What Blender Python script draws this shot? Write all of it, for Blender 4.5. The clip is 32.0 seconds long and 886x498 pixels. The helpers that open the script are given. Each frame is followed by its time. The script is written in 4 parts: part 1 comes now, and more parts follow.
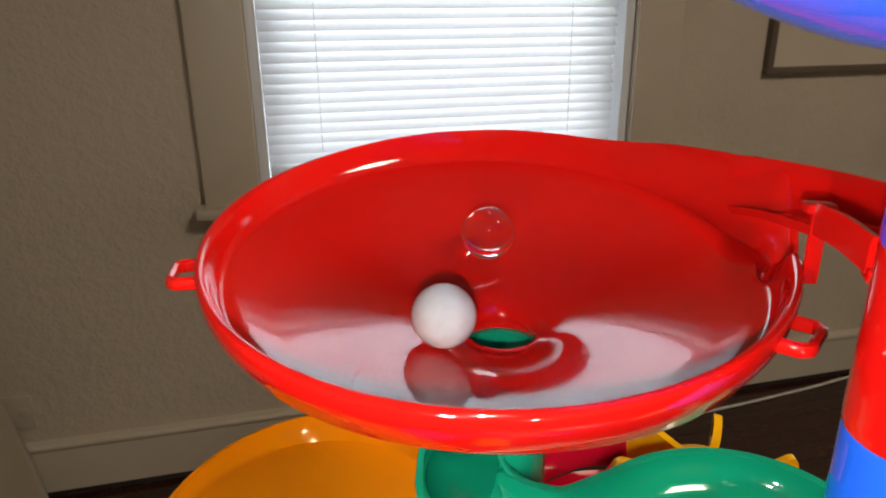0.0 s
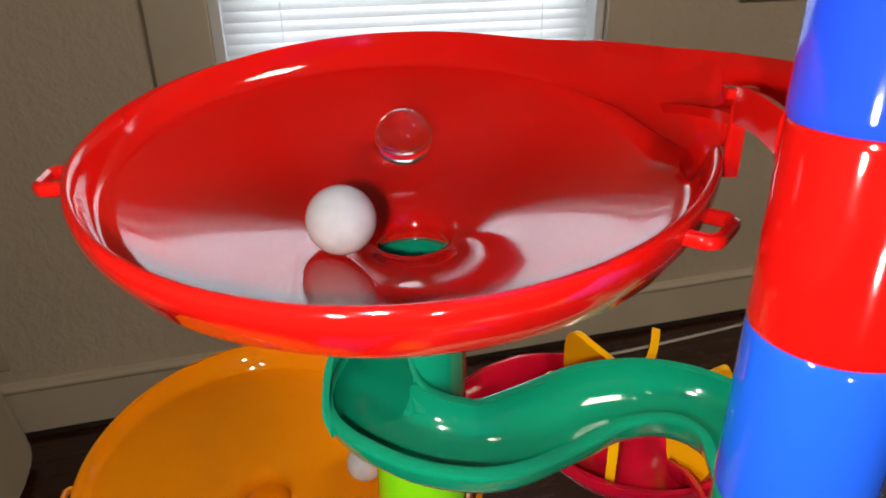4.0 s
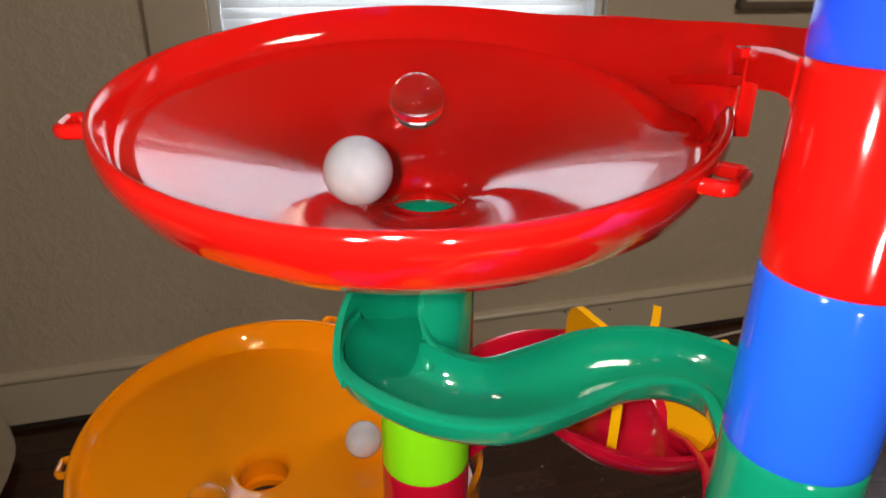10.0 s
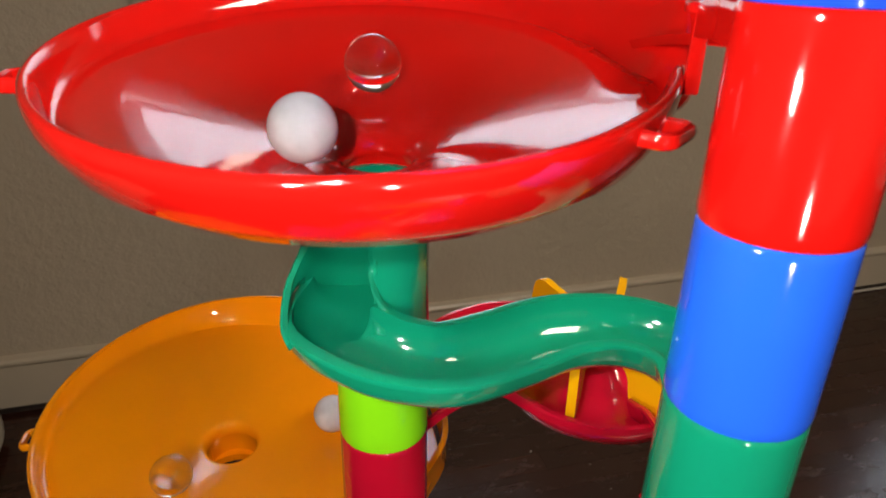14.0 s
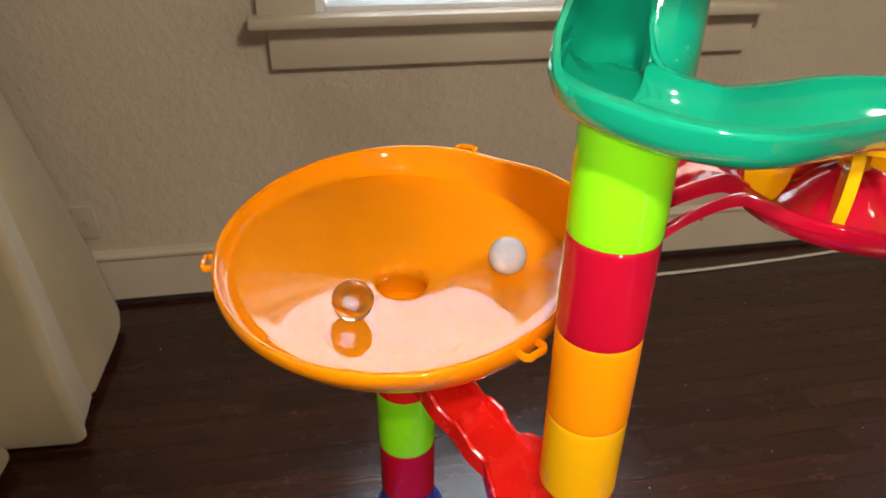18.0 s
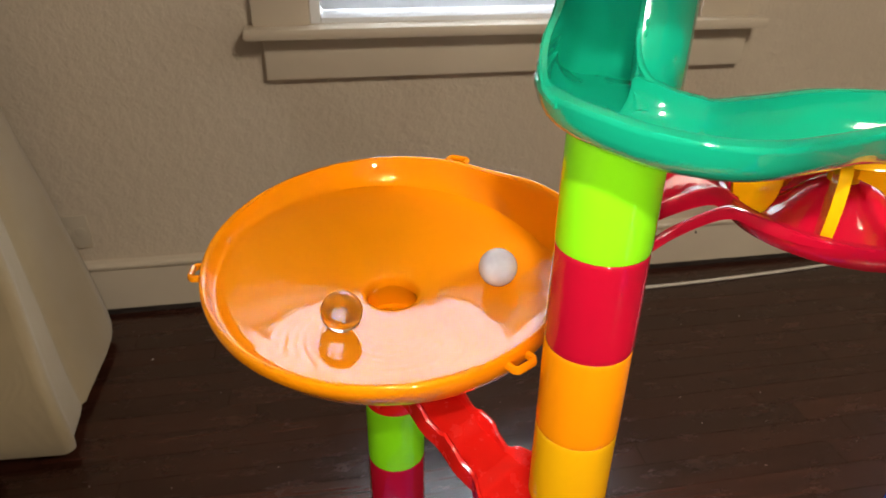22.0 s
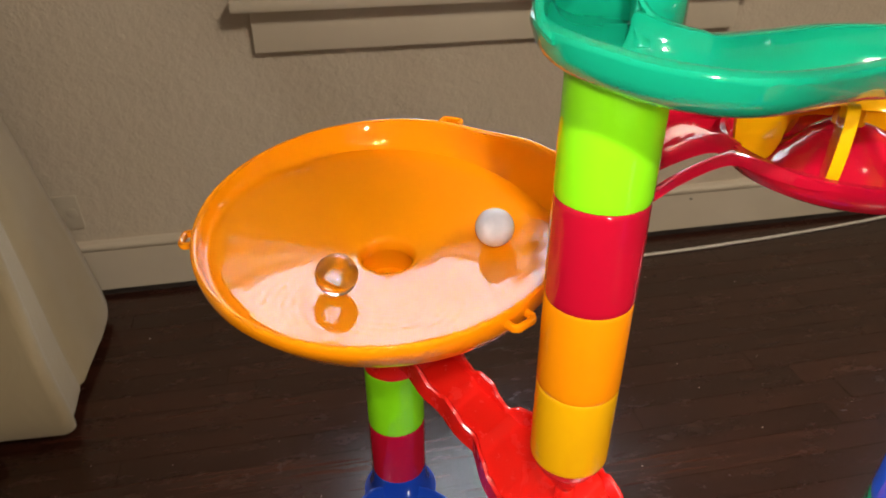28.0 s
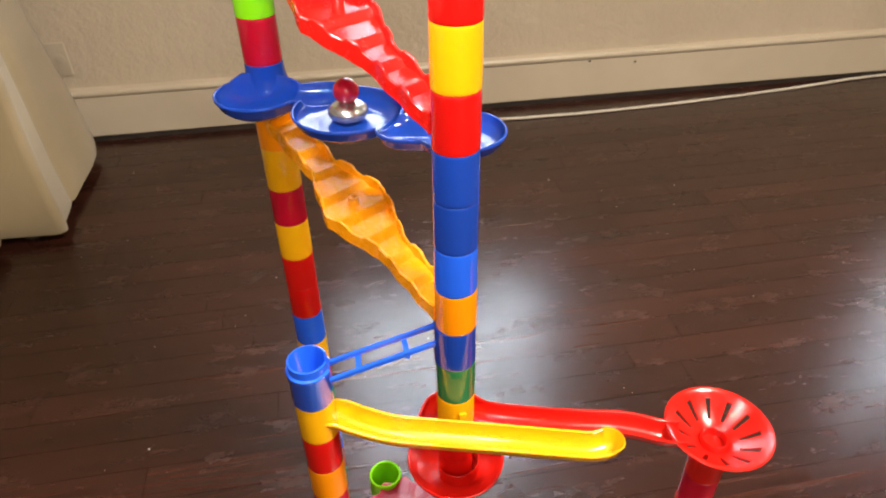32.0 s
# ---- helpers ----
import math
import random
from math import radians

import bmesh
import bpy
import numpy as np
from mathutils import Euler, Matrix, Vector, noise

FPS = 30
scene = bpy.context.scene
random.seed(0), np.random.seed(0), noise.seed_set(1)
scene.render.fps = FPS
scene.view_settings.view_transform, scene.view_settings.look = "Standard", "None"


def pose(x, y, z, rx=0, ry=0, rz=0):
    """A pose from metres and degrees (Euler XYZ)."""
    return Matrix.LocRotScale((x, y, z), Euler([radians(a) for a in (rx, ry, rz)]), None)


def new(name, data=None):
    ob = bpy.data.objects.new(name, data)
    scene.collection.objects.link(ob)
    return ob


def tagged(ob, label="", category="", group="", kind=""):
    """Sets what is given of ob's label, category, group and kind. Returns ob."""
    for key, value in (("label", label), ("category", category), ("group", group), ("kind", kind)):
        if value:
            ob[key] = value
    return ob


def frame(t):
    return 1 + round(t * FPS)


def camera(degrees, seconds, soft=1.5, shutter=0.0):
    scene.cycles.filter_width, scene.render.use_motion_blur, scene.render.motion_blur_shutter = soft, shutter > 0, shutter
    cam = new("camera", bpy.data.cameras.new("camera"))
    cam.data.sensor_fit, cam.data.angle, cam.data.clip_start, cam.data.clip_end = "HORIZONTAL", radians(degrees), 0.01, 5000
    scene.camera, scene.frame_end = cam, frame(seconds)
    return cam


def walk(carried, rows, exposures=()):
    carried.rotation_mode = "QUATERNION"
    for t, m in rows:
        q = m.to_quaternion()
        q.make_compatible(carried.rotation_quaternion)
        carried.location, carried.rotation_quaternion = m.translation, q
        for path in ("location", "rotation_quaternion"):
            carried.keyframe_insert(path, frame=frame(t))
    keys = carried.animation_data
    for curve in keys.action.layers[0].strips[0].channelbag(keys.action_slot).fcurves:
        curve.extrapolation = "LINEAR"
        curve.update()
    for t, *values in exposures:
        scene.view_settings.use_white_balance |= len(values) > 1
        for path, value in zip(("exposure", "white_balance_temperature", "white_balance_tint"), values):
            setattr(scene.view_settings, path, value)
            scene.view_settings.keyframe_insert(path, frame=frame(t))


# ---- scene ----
# the camera: a phone held by hand, its torch lit
cam = camera(67.5, 32.0, soft=1.6, shutter=0.4)
cam.data.dof.use_dof, cam.data.dof.focus_distance, cam.data.dof.aperture_fstop = True, 0.29, 28.0
PATH = [
    (0.0, 0.0084, -0.0094, 1.0727, 70.86, 0.59, -13.92),
    (0.5, 0.0299, 0.0026, 1.0645, 68.59, 1.31, -14.52),
    (1.0, 0.0353, 0.0023, 1.0606, 66.95, 1.44, -15.28),
    (1.5, 0.0413, -0.0012, 1.0594, 66.39, 1.66, -15.50),
    (2.0, 0.0421, 0.0014, 1.0594, 66.22, 1.56, -15.87),
    (2.5, 0.0387, 0.0028, 1.0627, 65.98, 1.46, -15.59),
    (3.0, 0.0381, 0.0011, 1.0603, 65.72, 1.30, -15.67),
    (3.5, 0.0369, -0.0051, 1.0573, 65.57, 1.15, -15.57),
    (5.5, 0.0323, -0.0056, 1.0530, 65.61, 0.17, -16.10),
    (6.0, 0.0318, -0.0051, 1.0470, 65.65, -0.02, -16.18),
    (6.5, 0.0299, -0.0061, 1.0441, 65.66, -0.14, -16.19),
    (7.0, 0.0316, -0.0037, 1.0434, 65.55, -0.25, -16.17),
    (7.5, 0.0295, -0.0049, 1.0432, 65.63, -0.40, -16.15),
    (8.0, 0.0284, -0.0077, 1.0425, 65.81, -0.43, -15.92),
    (8.5, 0.0255, -0.0109, 1.0461, 65.92, -0.51, -15.80),
    (9.0, 0.0254, -0.0106, 1.0442, 66.19, -0.58, -15.50),
    (9.5, 0.0242, -0.0111, 1.0439, 66.17, -0.59, -15.64),
    (10.0, 0.0258, -0.0124, 1.0421, 66.24, -0.62, -15.84),
    (10.5, 0.0300, -0.0124, 1.0406, 66.24, -0.56, -16.06),
    (11.0, 0.0327, -0.0092, 1.0429, 66.13, -0.60, -16.28),
    (11.5, 0.0343, -0.0042, 1.0440, 66.00, -0.68, -16.33),
    (12.0, 0.0339, -0.0032, 1.0418, 66.09, -0.81, -16.51),
    (12.5, 0.0337, -0.0077, 1.0393, 66.21, -0.87, -16.67),
    (13.0, 0.0353, -0.0113, 1.0375, 66.05, -0.87, -16.59),
    (13.5, 0.0406, -0.0157, 1.0377, 66.18, -0.93, -16.20),
    (14.0, 0.0400, -0.0174, 1.0332, 65.30, -1.01, -15.99),
    (14.5, 0.0265, -0.0169, 1.0245, 63.50, -0.73, -15.22),
    (15.0, 0.0069, -0.0218, 1.0164, 62.99, -1.14, -13.95),
    (15.5, -0.0125, -0.0188, 0.9998, 61.81, -0.63, -13.17),
    (17.5, -0.0207, -0.0077, 0.9721, 59.55, -0.24, -9.58),
    (18.0, -0.0186, -0.0061, 0.9745, 59.49, -0.16, -9.57),
    (18.5, -0.0176, -0.0082, 0.9737, 59.67, -0.11, -9.73),
    (19.0, -0.0144, -0.0075, 0.9753, 59.85, -0.29, -9.79),
    (19.5, -0.0145, -0.0062, 0.9777, 59.99, -0.37, -9.89),
    (20.0, -0.0146, -0.0078, 0.9771, 60.16, -0.40, -9.94),
    (20.5, -0.0179, -0.0091, 0.9746, 60.34, -0.50, -9.87),
    (21.0, -0.0143, -0.0076, 0.9735, 60.40, -0.53, -9.72),
    (21.5, -0.0155, -0.0054, 0.9731, 60.41, -0.50, -9.79),
    (22.0, -0.0155, -0.0052, 0.9738, 60.45, -0.59, -9.76),
    (22.5, -0.0137, -0.0056, 0.9751, 60.34, -0.59, -9.74),
    (23.0, -0.0174, -0.0111, 0.9707, 60.52, -0.65, -9.89),
    (23.5, -0.0148, -0.0113, 0.9675, 60.21, -0.65, -9.79),
    (24.0, -0.0125, -0.0067, 0.9652, 59.93, -0.58, -9.75),
    (24.5, -0.0121, -0.0014, 0.9635, 59.60, -0.44, -9.66),
    (25.0, -0.0101, 0.0036, 0.9622, 59.34, -0.28, -9.69),
    (25.5, -0.0116, 0.0011, 0.9611, 59.14, -0.32, -9.67),
    (27.5, -0.0160, -0.0018, 0.9662, 58.67, 0.18, -10.29),
    (28.0, -0.0156, -0.0034, 0.9640, 58.34, 0.34, -10.81),
    (28.5, -0.0054, -0.0282, 0.9416, 58.10, 0.07, -12.83),
    (28.8, 0.0093, -0.0894, 0.9194, 57.74, -0.96, -13.35),
    (29.0, 0.0453, -0.1747, 0.9016, 58.38, -1.29, -10.86),
    (29.5, 0.0928, -0.3063, 0.8822, 59.59, -0.64, -4.68),
    (30.0, 0.0677, -0.2813, 0.9021, 59.68, 0.29, -4.52),
    (30.5, 0.0668, -0.2779, 0.8650, 57.72, 0.52, -6.74),
    (31.0, 0.0608, -0.3029, 0.8389, 56.49, 0.29, -7.95),
    (31.5, 0.0650, -0.3141, 0.8360, 54.95, 0.54, -9.02),
    (32.0, 0.0702, -0.3168, 0.8351, 53.78, 0.60, -10.07),
]
EXPOSURES = [(0.0, 0.16), (2.0, 0.12), (3.5, 0.15), (6.0, 0.22), (13.5, 0.26), (14.5, 0.45), (15.5, 0.84), (17.5, 1.04), (28.0, 1.06), (28.6, 1.16), (29.4, 1.72), (30.5, 1.88), (32.0, 1.98)]
walk(cam, [(t, pose(x, y, z, rx, ry, rz)) for t, x, y, z, rx, ry, rz in PATH], EXPOSURES)

# ---- world and lamps ----
WALL_Y = 1.496          # inner face of the window wall
WIN_X0, WIN_X1, WIN_Z0, WIN_Z1 = -0.042, 0.848, 0.690, 1.970
WIN2_X0, WIN2_X1 = 2.330, 3.220

world = bpy.data.worlds.new("sky")
scene.world = world
world.use_nodes = True
wn = world.node_tree.nodes
sky = wn.new("ShaderNodeTexSky")
sky.sky_type = 'NISHITA'
sky.sun_disc = False
sky.sun_elevation, sky.sun_rotation = radians(40), radians(120)
wn["Background"].inputs["Strength"].default_value = 0.10
world.node_tree.links.new(sky.outputs[0], wn["Background"].inputs["Color"])


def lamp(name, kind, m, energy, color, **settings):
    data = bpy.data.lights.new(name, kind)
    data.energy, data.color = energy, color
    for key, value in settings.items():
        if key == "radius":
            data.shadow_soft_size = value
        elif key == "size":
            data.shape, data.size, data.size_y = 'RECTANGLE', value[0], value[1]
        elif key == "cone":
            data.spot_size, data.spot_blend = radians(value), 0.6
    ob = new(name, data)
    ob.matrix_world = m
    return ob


# daylight behind the two blinds
for nm, x in (("window_daylight", 0.403), ("window_daylight_far", 2.775)):
    lamp(nm, 'AREA', pose(x, WALL_Y + 0.26, 1.33, -90, 0, 0), 21.0, (0.84, 0.91, 1.0), size=(1.10, 1.42))
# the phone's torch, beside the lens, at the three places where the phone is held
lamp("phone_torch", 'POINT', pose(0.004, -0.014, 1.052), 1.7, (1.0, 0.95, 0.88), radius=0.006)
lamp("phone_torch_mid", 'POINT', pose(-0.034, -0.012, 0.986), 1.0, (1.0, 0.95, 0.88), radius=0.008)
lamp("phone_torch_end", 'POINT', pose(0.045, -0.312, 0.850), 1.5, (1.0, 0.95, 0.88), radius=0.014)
# the ceiling lamp of the room, behind the camera
lamp("ceiling_lamp_light", 'AREA', pose(1.1, -0.7, 2.40, 0, 0, 0), 30.0, (1.0, 0.88, 0.72), size=(0.55, 0.55))


# ---- materials ----
def material(name):
    m = bpy.data.materials.new(name)
    m.use_nodes = True
    nodes, links = m.node_tree.nodes, m.node_tree.links
    return m, nodes, links, nodes["Principled BSDF"]


def object_coords(nodes, links, scale):
    co = nodes.new("ShaderNodeTexCoord")
    mp = nodes.new("ShaderNodeMapping")
    mp.inputs["Scale"].default_value = scale
    links.new(co.outputs["Object"], mp.inputs["Vector"])
    return mp.outputs[0]


def noise_tex(nodes, links, vector, scale, detail=3, rough=0.55):
    n = nodes.new("ShaderNodeTexNoise")
    n.inputs["Scale"].default_value, n.inputs["Detail"].default_value, n.inputs["Roughness"].default_value = scale, detail, rough
    links.new(vector, n.inputs["Vector"])
    return n.outputs["Fac"]


def ramp(nodes, links, fac, stops):
    r = nodes.new("ShaderNodeValToRGB")
    while len(r.color_ramp.elements) < len(stops):
        r.color_ramp.elements.new(0.5)
    for e, (p, c) in zip(r.color_ramp.elements, stops):
        e.position, e.color = p, (*c, 1) if len(c) == 3 else c
    links.new(fac, r.inputs[0])
    return r.outputs[0]


def bump(nodes, links, bsdf, height, strength, distance):
    b = nodes.new("ShaderNodeBump")
    b.inputs["Strength"].default_value, b.inputs["Distance"].default_value = strength, distance
    links.new(height, b.inputs["Height"])
    links.new(b.outputs[0], bsdf.inputs["Normal"])


def shade(c, k):
    return tuple(min(1.0, v * k) for v in c)


def plastic(name, color, rough=0.07, coat=0.25, ripple=0.02):
    """Glossy moulded toy plastic with faint flow marks and handling smears."""
    m, n, l, b = material(name)
    v = object_coords(n, l, (1, 1, 1))
    f = noise_tex(n, l, v, 30, 3)
    l.new(ramp(n, l, f, [(0.3, shade(color, 0.975)), (0.7, shade(color, 1.02))]), b.inputs["Base Color"])
    g = noise_tex(n, l, v, 120, 4, 0.65)
    rr = n.new("ShaderNodeMapRange")
    rr.inputs["From Min"].default_value, rr.inputs["From Max"].default_value = 0.35, 0.75
    rr.inputs["To Min"].default_value, rr.inputs["To Max"].default_value = rough * 0.85, rough * 1.5
    l.new(g, rr.inputs["Value"])
    l.new(rr.outputs[0], b.inputs["Roughness"])
    b.inputs["IOR"].default_value = 1.53
    b.inputs["Coat Weight"].default_value, b.inputs["Coat Roughness"].default_value = coat, 0.012
    bump(n, l, b, noise_tex(n, l, v, 45, 2), ripple, 0.0004)
    return m


RED = plastic("red_plastic", (0.62, 0.006, 0.004), 0.075, 0.45, 0.010)
RED_RAMP = plastic("scarlet_plastic", (0.78, 0.012, 0.007), 0.22, 0.0)
CRIMSON = plastic("crimson_plastic", (0.47, 0.004, 0.022), 0.08)
DULL_CRIMSON = plastic("dull_crimson_plastic", (0.42, 0.004, 0.022), 0.34, 0.0)
BLUE = plastic("bright_blue_plastic", (0.016, 0.115, 0.80))
ROYAL = plastic("royal_blue_plastic", (0.014, 0.065, 0.68))
NAVY = plastic("deep_blue_plastic", (0.009, 0.050, 0.36), 0.08, 0.1)
GREEN = plastic("green_plastic", (0.004, 0.255, 0.135), 0.08)
DARK_GREEN = plastic("dark_green_plastic", (0.02, 0.17, 0.06))
LIME = plastic("lime_plastic", (0.25, 0.74, 0.008))
ORANGE = plastic("orange_plastic", (0.93, 0.280, 0.002), 0.025, 0.0, 0.008)
ORANGE_RAMP = plastic("soft_orange_plastic", (1.0, 0.350, 0.003), 0.25, 0.0)
YELLOW = plastic("yellow_plastic", (0.90, 0.435, 0.003))
SATIN_YELLOW = plastic("satin_yellow_plastic", (0.86, 0.405, 0.003), 0.18, 0.0)
SATIN_RED = plastic("satin_red_plastic", (0.62, 0.010, 0.005), 0.18, 0.0)
SILVER, _n, _l, _b = material("pearl_silver")
_b.inputs["Base Color"].default_value = (0.60, 0.57, 0.53, 1)
_b.inputs["Metallic"].default_value, _b.inputs["Roughness"].default_value = 0.9, 0.27
bump(_n, _l, _b, noise_tex(_n, _l, object_coords(_n, _l, (1, 1, 1)), 260, 3), 0.15, 0.0004)
GLASS, _n, _l, _b = material("clear_glass")
_b.inputs["Transmission Weight"].default_value, _b.inputs["Roughness"].default_value, _b.inputs["IOR"].default_value = 1.0, 0.0, 1.5
_b.inputs["Base Color"].default_value = (0.97, 0.98, 0.97, 1)
MARBLE, _n, _l, _b = material("clear_marble_glass")
_b.inputs["Transmission Weight"].default_value, _b.inputs["Roughness"].default_value, _b.inputs["IOR"].default_value = 1.0, 0.0, 1.5
_b.inputs["Base Color"].default_value = (0.99, 0.98, 0.97, 1)
MILK, _n, _l, _b = material("milk_glass")
_b.inputs["Roughness"].default_value = 0.08
_b.inputs["Subsurface Weight"].default_value, _b.inputs["Subsurface Radius"].default_value = 0.5, (0.004, 0.004, 0.004)
_v = object_coords(_n, _l, (1, 1, 1))
_l.new(ramp(_n, _l, noise_tex(_n, _l, _v, 90, 3), [(0.35, (0.55, 0.54, 0.56)), (0.7, (0.66, 0.65, 0.67))]), _b.inputs["Base Color"])


def painted(name, color, rough, coarse, fine, depth, relief=0.35):
    """Brushed or rolled house paint over plaster or wood."""
    m, n, l, b = material(name)
    v = object_coords(n, l, (1, 1, 1))
    big = noise_tex(n, l, v, coarse, 4, 0.6)
    l.new(ramp(n, l, big, [(0.25, shade(color, 0.90)), (0.55, color), (0.8, shade(color, 1.07))]), b.inputs["Base Color"])
    b.inputs["Roughness"].default_value = rough
    mix = n.new("ShaderNodeMath")
    mix.operation = 'ADD'
    l.new(noise_tex(n, l, v, fine, 5, 0.6), mix.inputs[0])
    ms = n.new("ShaderNodeMath")
    ms.operation = 'MULTIPLY'
    ms.inputs[1].default_value = 0.35
    l.new(noise_tex(n, l, v, fine * 5, 3), ms.inputs[0])
    l.new(ms.outputs[0], mix.inputs[1])
    bump(n, l, b, mix.outputs[0], relief, depth)
    return m


WALL = painted("taupe_wall_paint", (0.52, 0.438, 0.335), 0.55, 2.2, 30, 0.007, 0.65)
TRIM = painted("taupe_trim_gloss", (0.56, 0.482, 0.372), 0.38, 3.0, 20, 0.0012, 0.35)
WHITE_TRIM = painted("white_window_gloss", (0.76, 0.77, 0.78), 0.22, 4.0, 20, 0.0008, 0.3)
CEILING = painted("ceiling_white", (0.52, 0.50, 0.46), 0.8, 2.0, 30, 0.002)
PLATE, _n, _l, _b = material("ivory_plate")
_b.inputs["Base Color"].default_value, _b.inputs["Roughness"].default_value = (0.47, 0.405, 0.31, 1), 0.35
CORD, _n, _l, _b = material("white_cord")
_b.inputs["Base Color"].default_value, _b.inputs["Roughness"].default_value = (0.62, 0.57, 0.50, 1), 0.45
# dark wood, also used to colour in the shade under the baseboard
DARK_GAP, _n, _l, _b = material("dark_wood_and_gap_shade")
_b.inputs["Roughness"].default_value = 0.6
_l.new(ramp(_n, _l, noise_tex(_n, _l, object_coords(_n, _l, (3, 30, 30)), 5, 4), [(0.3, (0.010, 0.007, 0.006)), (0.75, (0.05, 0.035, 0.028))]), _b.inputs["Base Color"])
FRAME_SHADE = painted("frame_shadow_line", (0.13, 0.095, 0.07), 0.4, 6.0, 60, 0.0006, 0.3)
SKETCH = painted("grey_ink", (0.30, 0.265, 0.225), 0.7, 9.0, 80, 0.0003, 0.2)
CHIP, _n, _l, _b = material("paint_chip")
_b.inputs["Base Color"].default_value, _b.inputs["Roughness"].default_value = (0.48, 0.45, 0.40, 1), 0.7

# slats: thin white vinyl that lets daylight through
SLAT, _n, _l, _b = material("blind_vinyl")
_b.inputs["Base Color"].default_value, _b.inputs["Roughness"].default_value = (0.72, 0.72, 0.71, 1), 0.45
_t = _n.new("ShaderNodeBsdfTranslucent")
_t.inputs["Color"].default_value = (0.86, 0.86, 0.86, 1)
_x = _n.new("ShaderNodeMixShader")
_x.inputs[0].default_value = 0.60
_l.new(_b.outputs[0], _x.inputs[1])
_l.new(_t.outputs[0], _x.inputs[2])
_l.new(_x.outputs[0], _n["Material Output"].inputs[0])

# slipcover: heavy cream cotton
CLOTH, _n, _l, _b = material("cream_cotton")
_b.inputs["Roughness"].default_value = 0.9
_b.inputs["Sheen Weight"].default_value = 0.25
_v = object_coords(_n, _l, (1, 1, 1))
_l.new(ramp(_n, _l, noise_tex(_n, _l, _v, 3.5, 4), [(0.25, (0.320, 0.246, 0.136)), (0.75, (0.410, 0.325, 0.190))]), _b.inputs["Base Color"])
_w1 = _n.new("ShaderNodeTexWave")
_w1.bands_direction = 'Z'
_w1.inputs["Scale"].default_value, _w1.inputs["Distortion"].default_value = 160, 1.5
_l.new(_v, _w1.inputs["Vector"])
_w2 = _n.new("ShaderNodeTexWave")
_w2.bands_direction = 'Y'
_w2.inputs["Scale"].default_value, _w2.inputs["Distortion"].default_value = 160, 1.5
_l.new(_v, _w2.inputs["Vector"])
_a = _n.new("ShaderNodeMath")
_l.new(_w1.outputs["Fac"], _a.inputs[0])
_l.new(_w2.outputs["Fac"], _a.inputs[1])
_c = _n.new("ShaderNodeMath")
_c.operation = 'MULTIPLY_ADD'
_l.new(noise_tex(_n, _l, _v, 9, 3), _c.inputs[0])
_c.inputs[1].default_value = 14.0
_l.new(_a.outputs[0], _c.inputs[2])
bump(_n, _l, _b, _c.outputs[0], 0.25, 0.0012)

# floor: old dark-stained strip oak under worn varnish
WOOD, _n, _l, _b = material("dark_stained_oak")
_v = object_coords(_n, _l, (2.2, 48, 48))
_i = _n.new("ShaderNodeObjectInfo")
_off = _n.new("ShaderNodeVectorMath")
_off.operation = 'MULTIPLY_ADD'
_l.new(_i.outputs["Random"], _off.inputs[0])
_off.inputs[1].default_value = (31.0, 17.0, 5.0)
_l.new(_v, _off.inputs[2])
_g = noise_tex(_n, _l, _off.outputs[0], 2.2, 8, 0.62)
_grain = ramp(_n, _l, _g, [(0.22, (0.012, 0.0036, 0.0025)), (0.5, (0.031, 0.0090, 0.0052)), (0.8, (0.053, 0.0160, 0.0093))])
_tone = _n.new("ShaderNodeMapRange")
_tone.inputs["To Min"].default_value, _tone.inputs["To Max"].default_value = 0.80, 1.22
_l.new(_i.outputs["Random"], _tone.inputs["Value"])
_m = _n.new("ShaderNodeMix")
_m.data_type, _m.blend_type = 'RGBA', 'MULTIPLY'
_m.inputs[0].default_value = 1.0
_l.new(_grain, _m.inputs[6])
_l.new(_tone.outputs[0], _m.inputs[7])
# worn patches where the stain has gone
_geo = _n.new("ShaderNodeNewGeometry")
_wm = _n.new("ShaderNodeMapping")
_wm.inputs["Scale"].default_value = (1.0, 2.6, 1.0)
_l.new(_geo.outputs["Position"], _wm.inputs["Vector"])
_wear = ramp(_n, _l, noise_tex(_n, _l, _wm.outputs[0], 9, 9, 0.78), [(0.58, (0, 0, 0)), (0.74, (1, 1, 1))])
_m2 = _n.new("ShaderNodeMix")
_m2.data_type = 'RGBA'
_wf = _n.new("ShaderNodeMath")
_wf.operation = 'MULTIPLY'
_wf.inputs[1].default_value = 0.34
_l.new(_wear, _wf.inputs[0])
_l.new(_wf.outputs[0], _m2.inputs[0])
_l.new(_m.outputs[2], _m2.inputs[6])
_m2.inputs[7].default_value = (0.16, 0.075, 0.042, 1)
_l.new(_m2.outputs[2], _b.inputs["Base Color"])
_rr = ramp(_n, _l, noise_tex(_n, _l, _wm.outputs[0], 9, 9, 0.75), [(0.30, (0.18, 0.18, 0.18)), (0.52, (0.25, 0.25, 0.25)), (0.74, (0.35, 0.35, 0.35))])
_l.new(_rr, _b.inputs["Roughness"])
_b.inputs["Specular IOR Level"].default_value = 0.62
bump(_n, _l, _b, _g, 0.025, 0.0006)


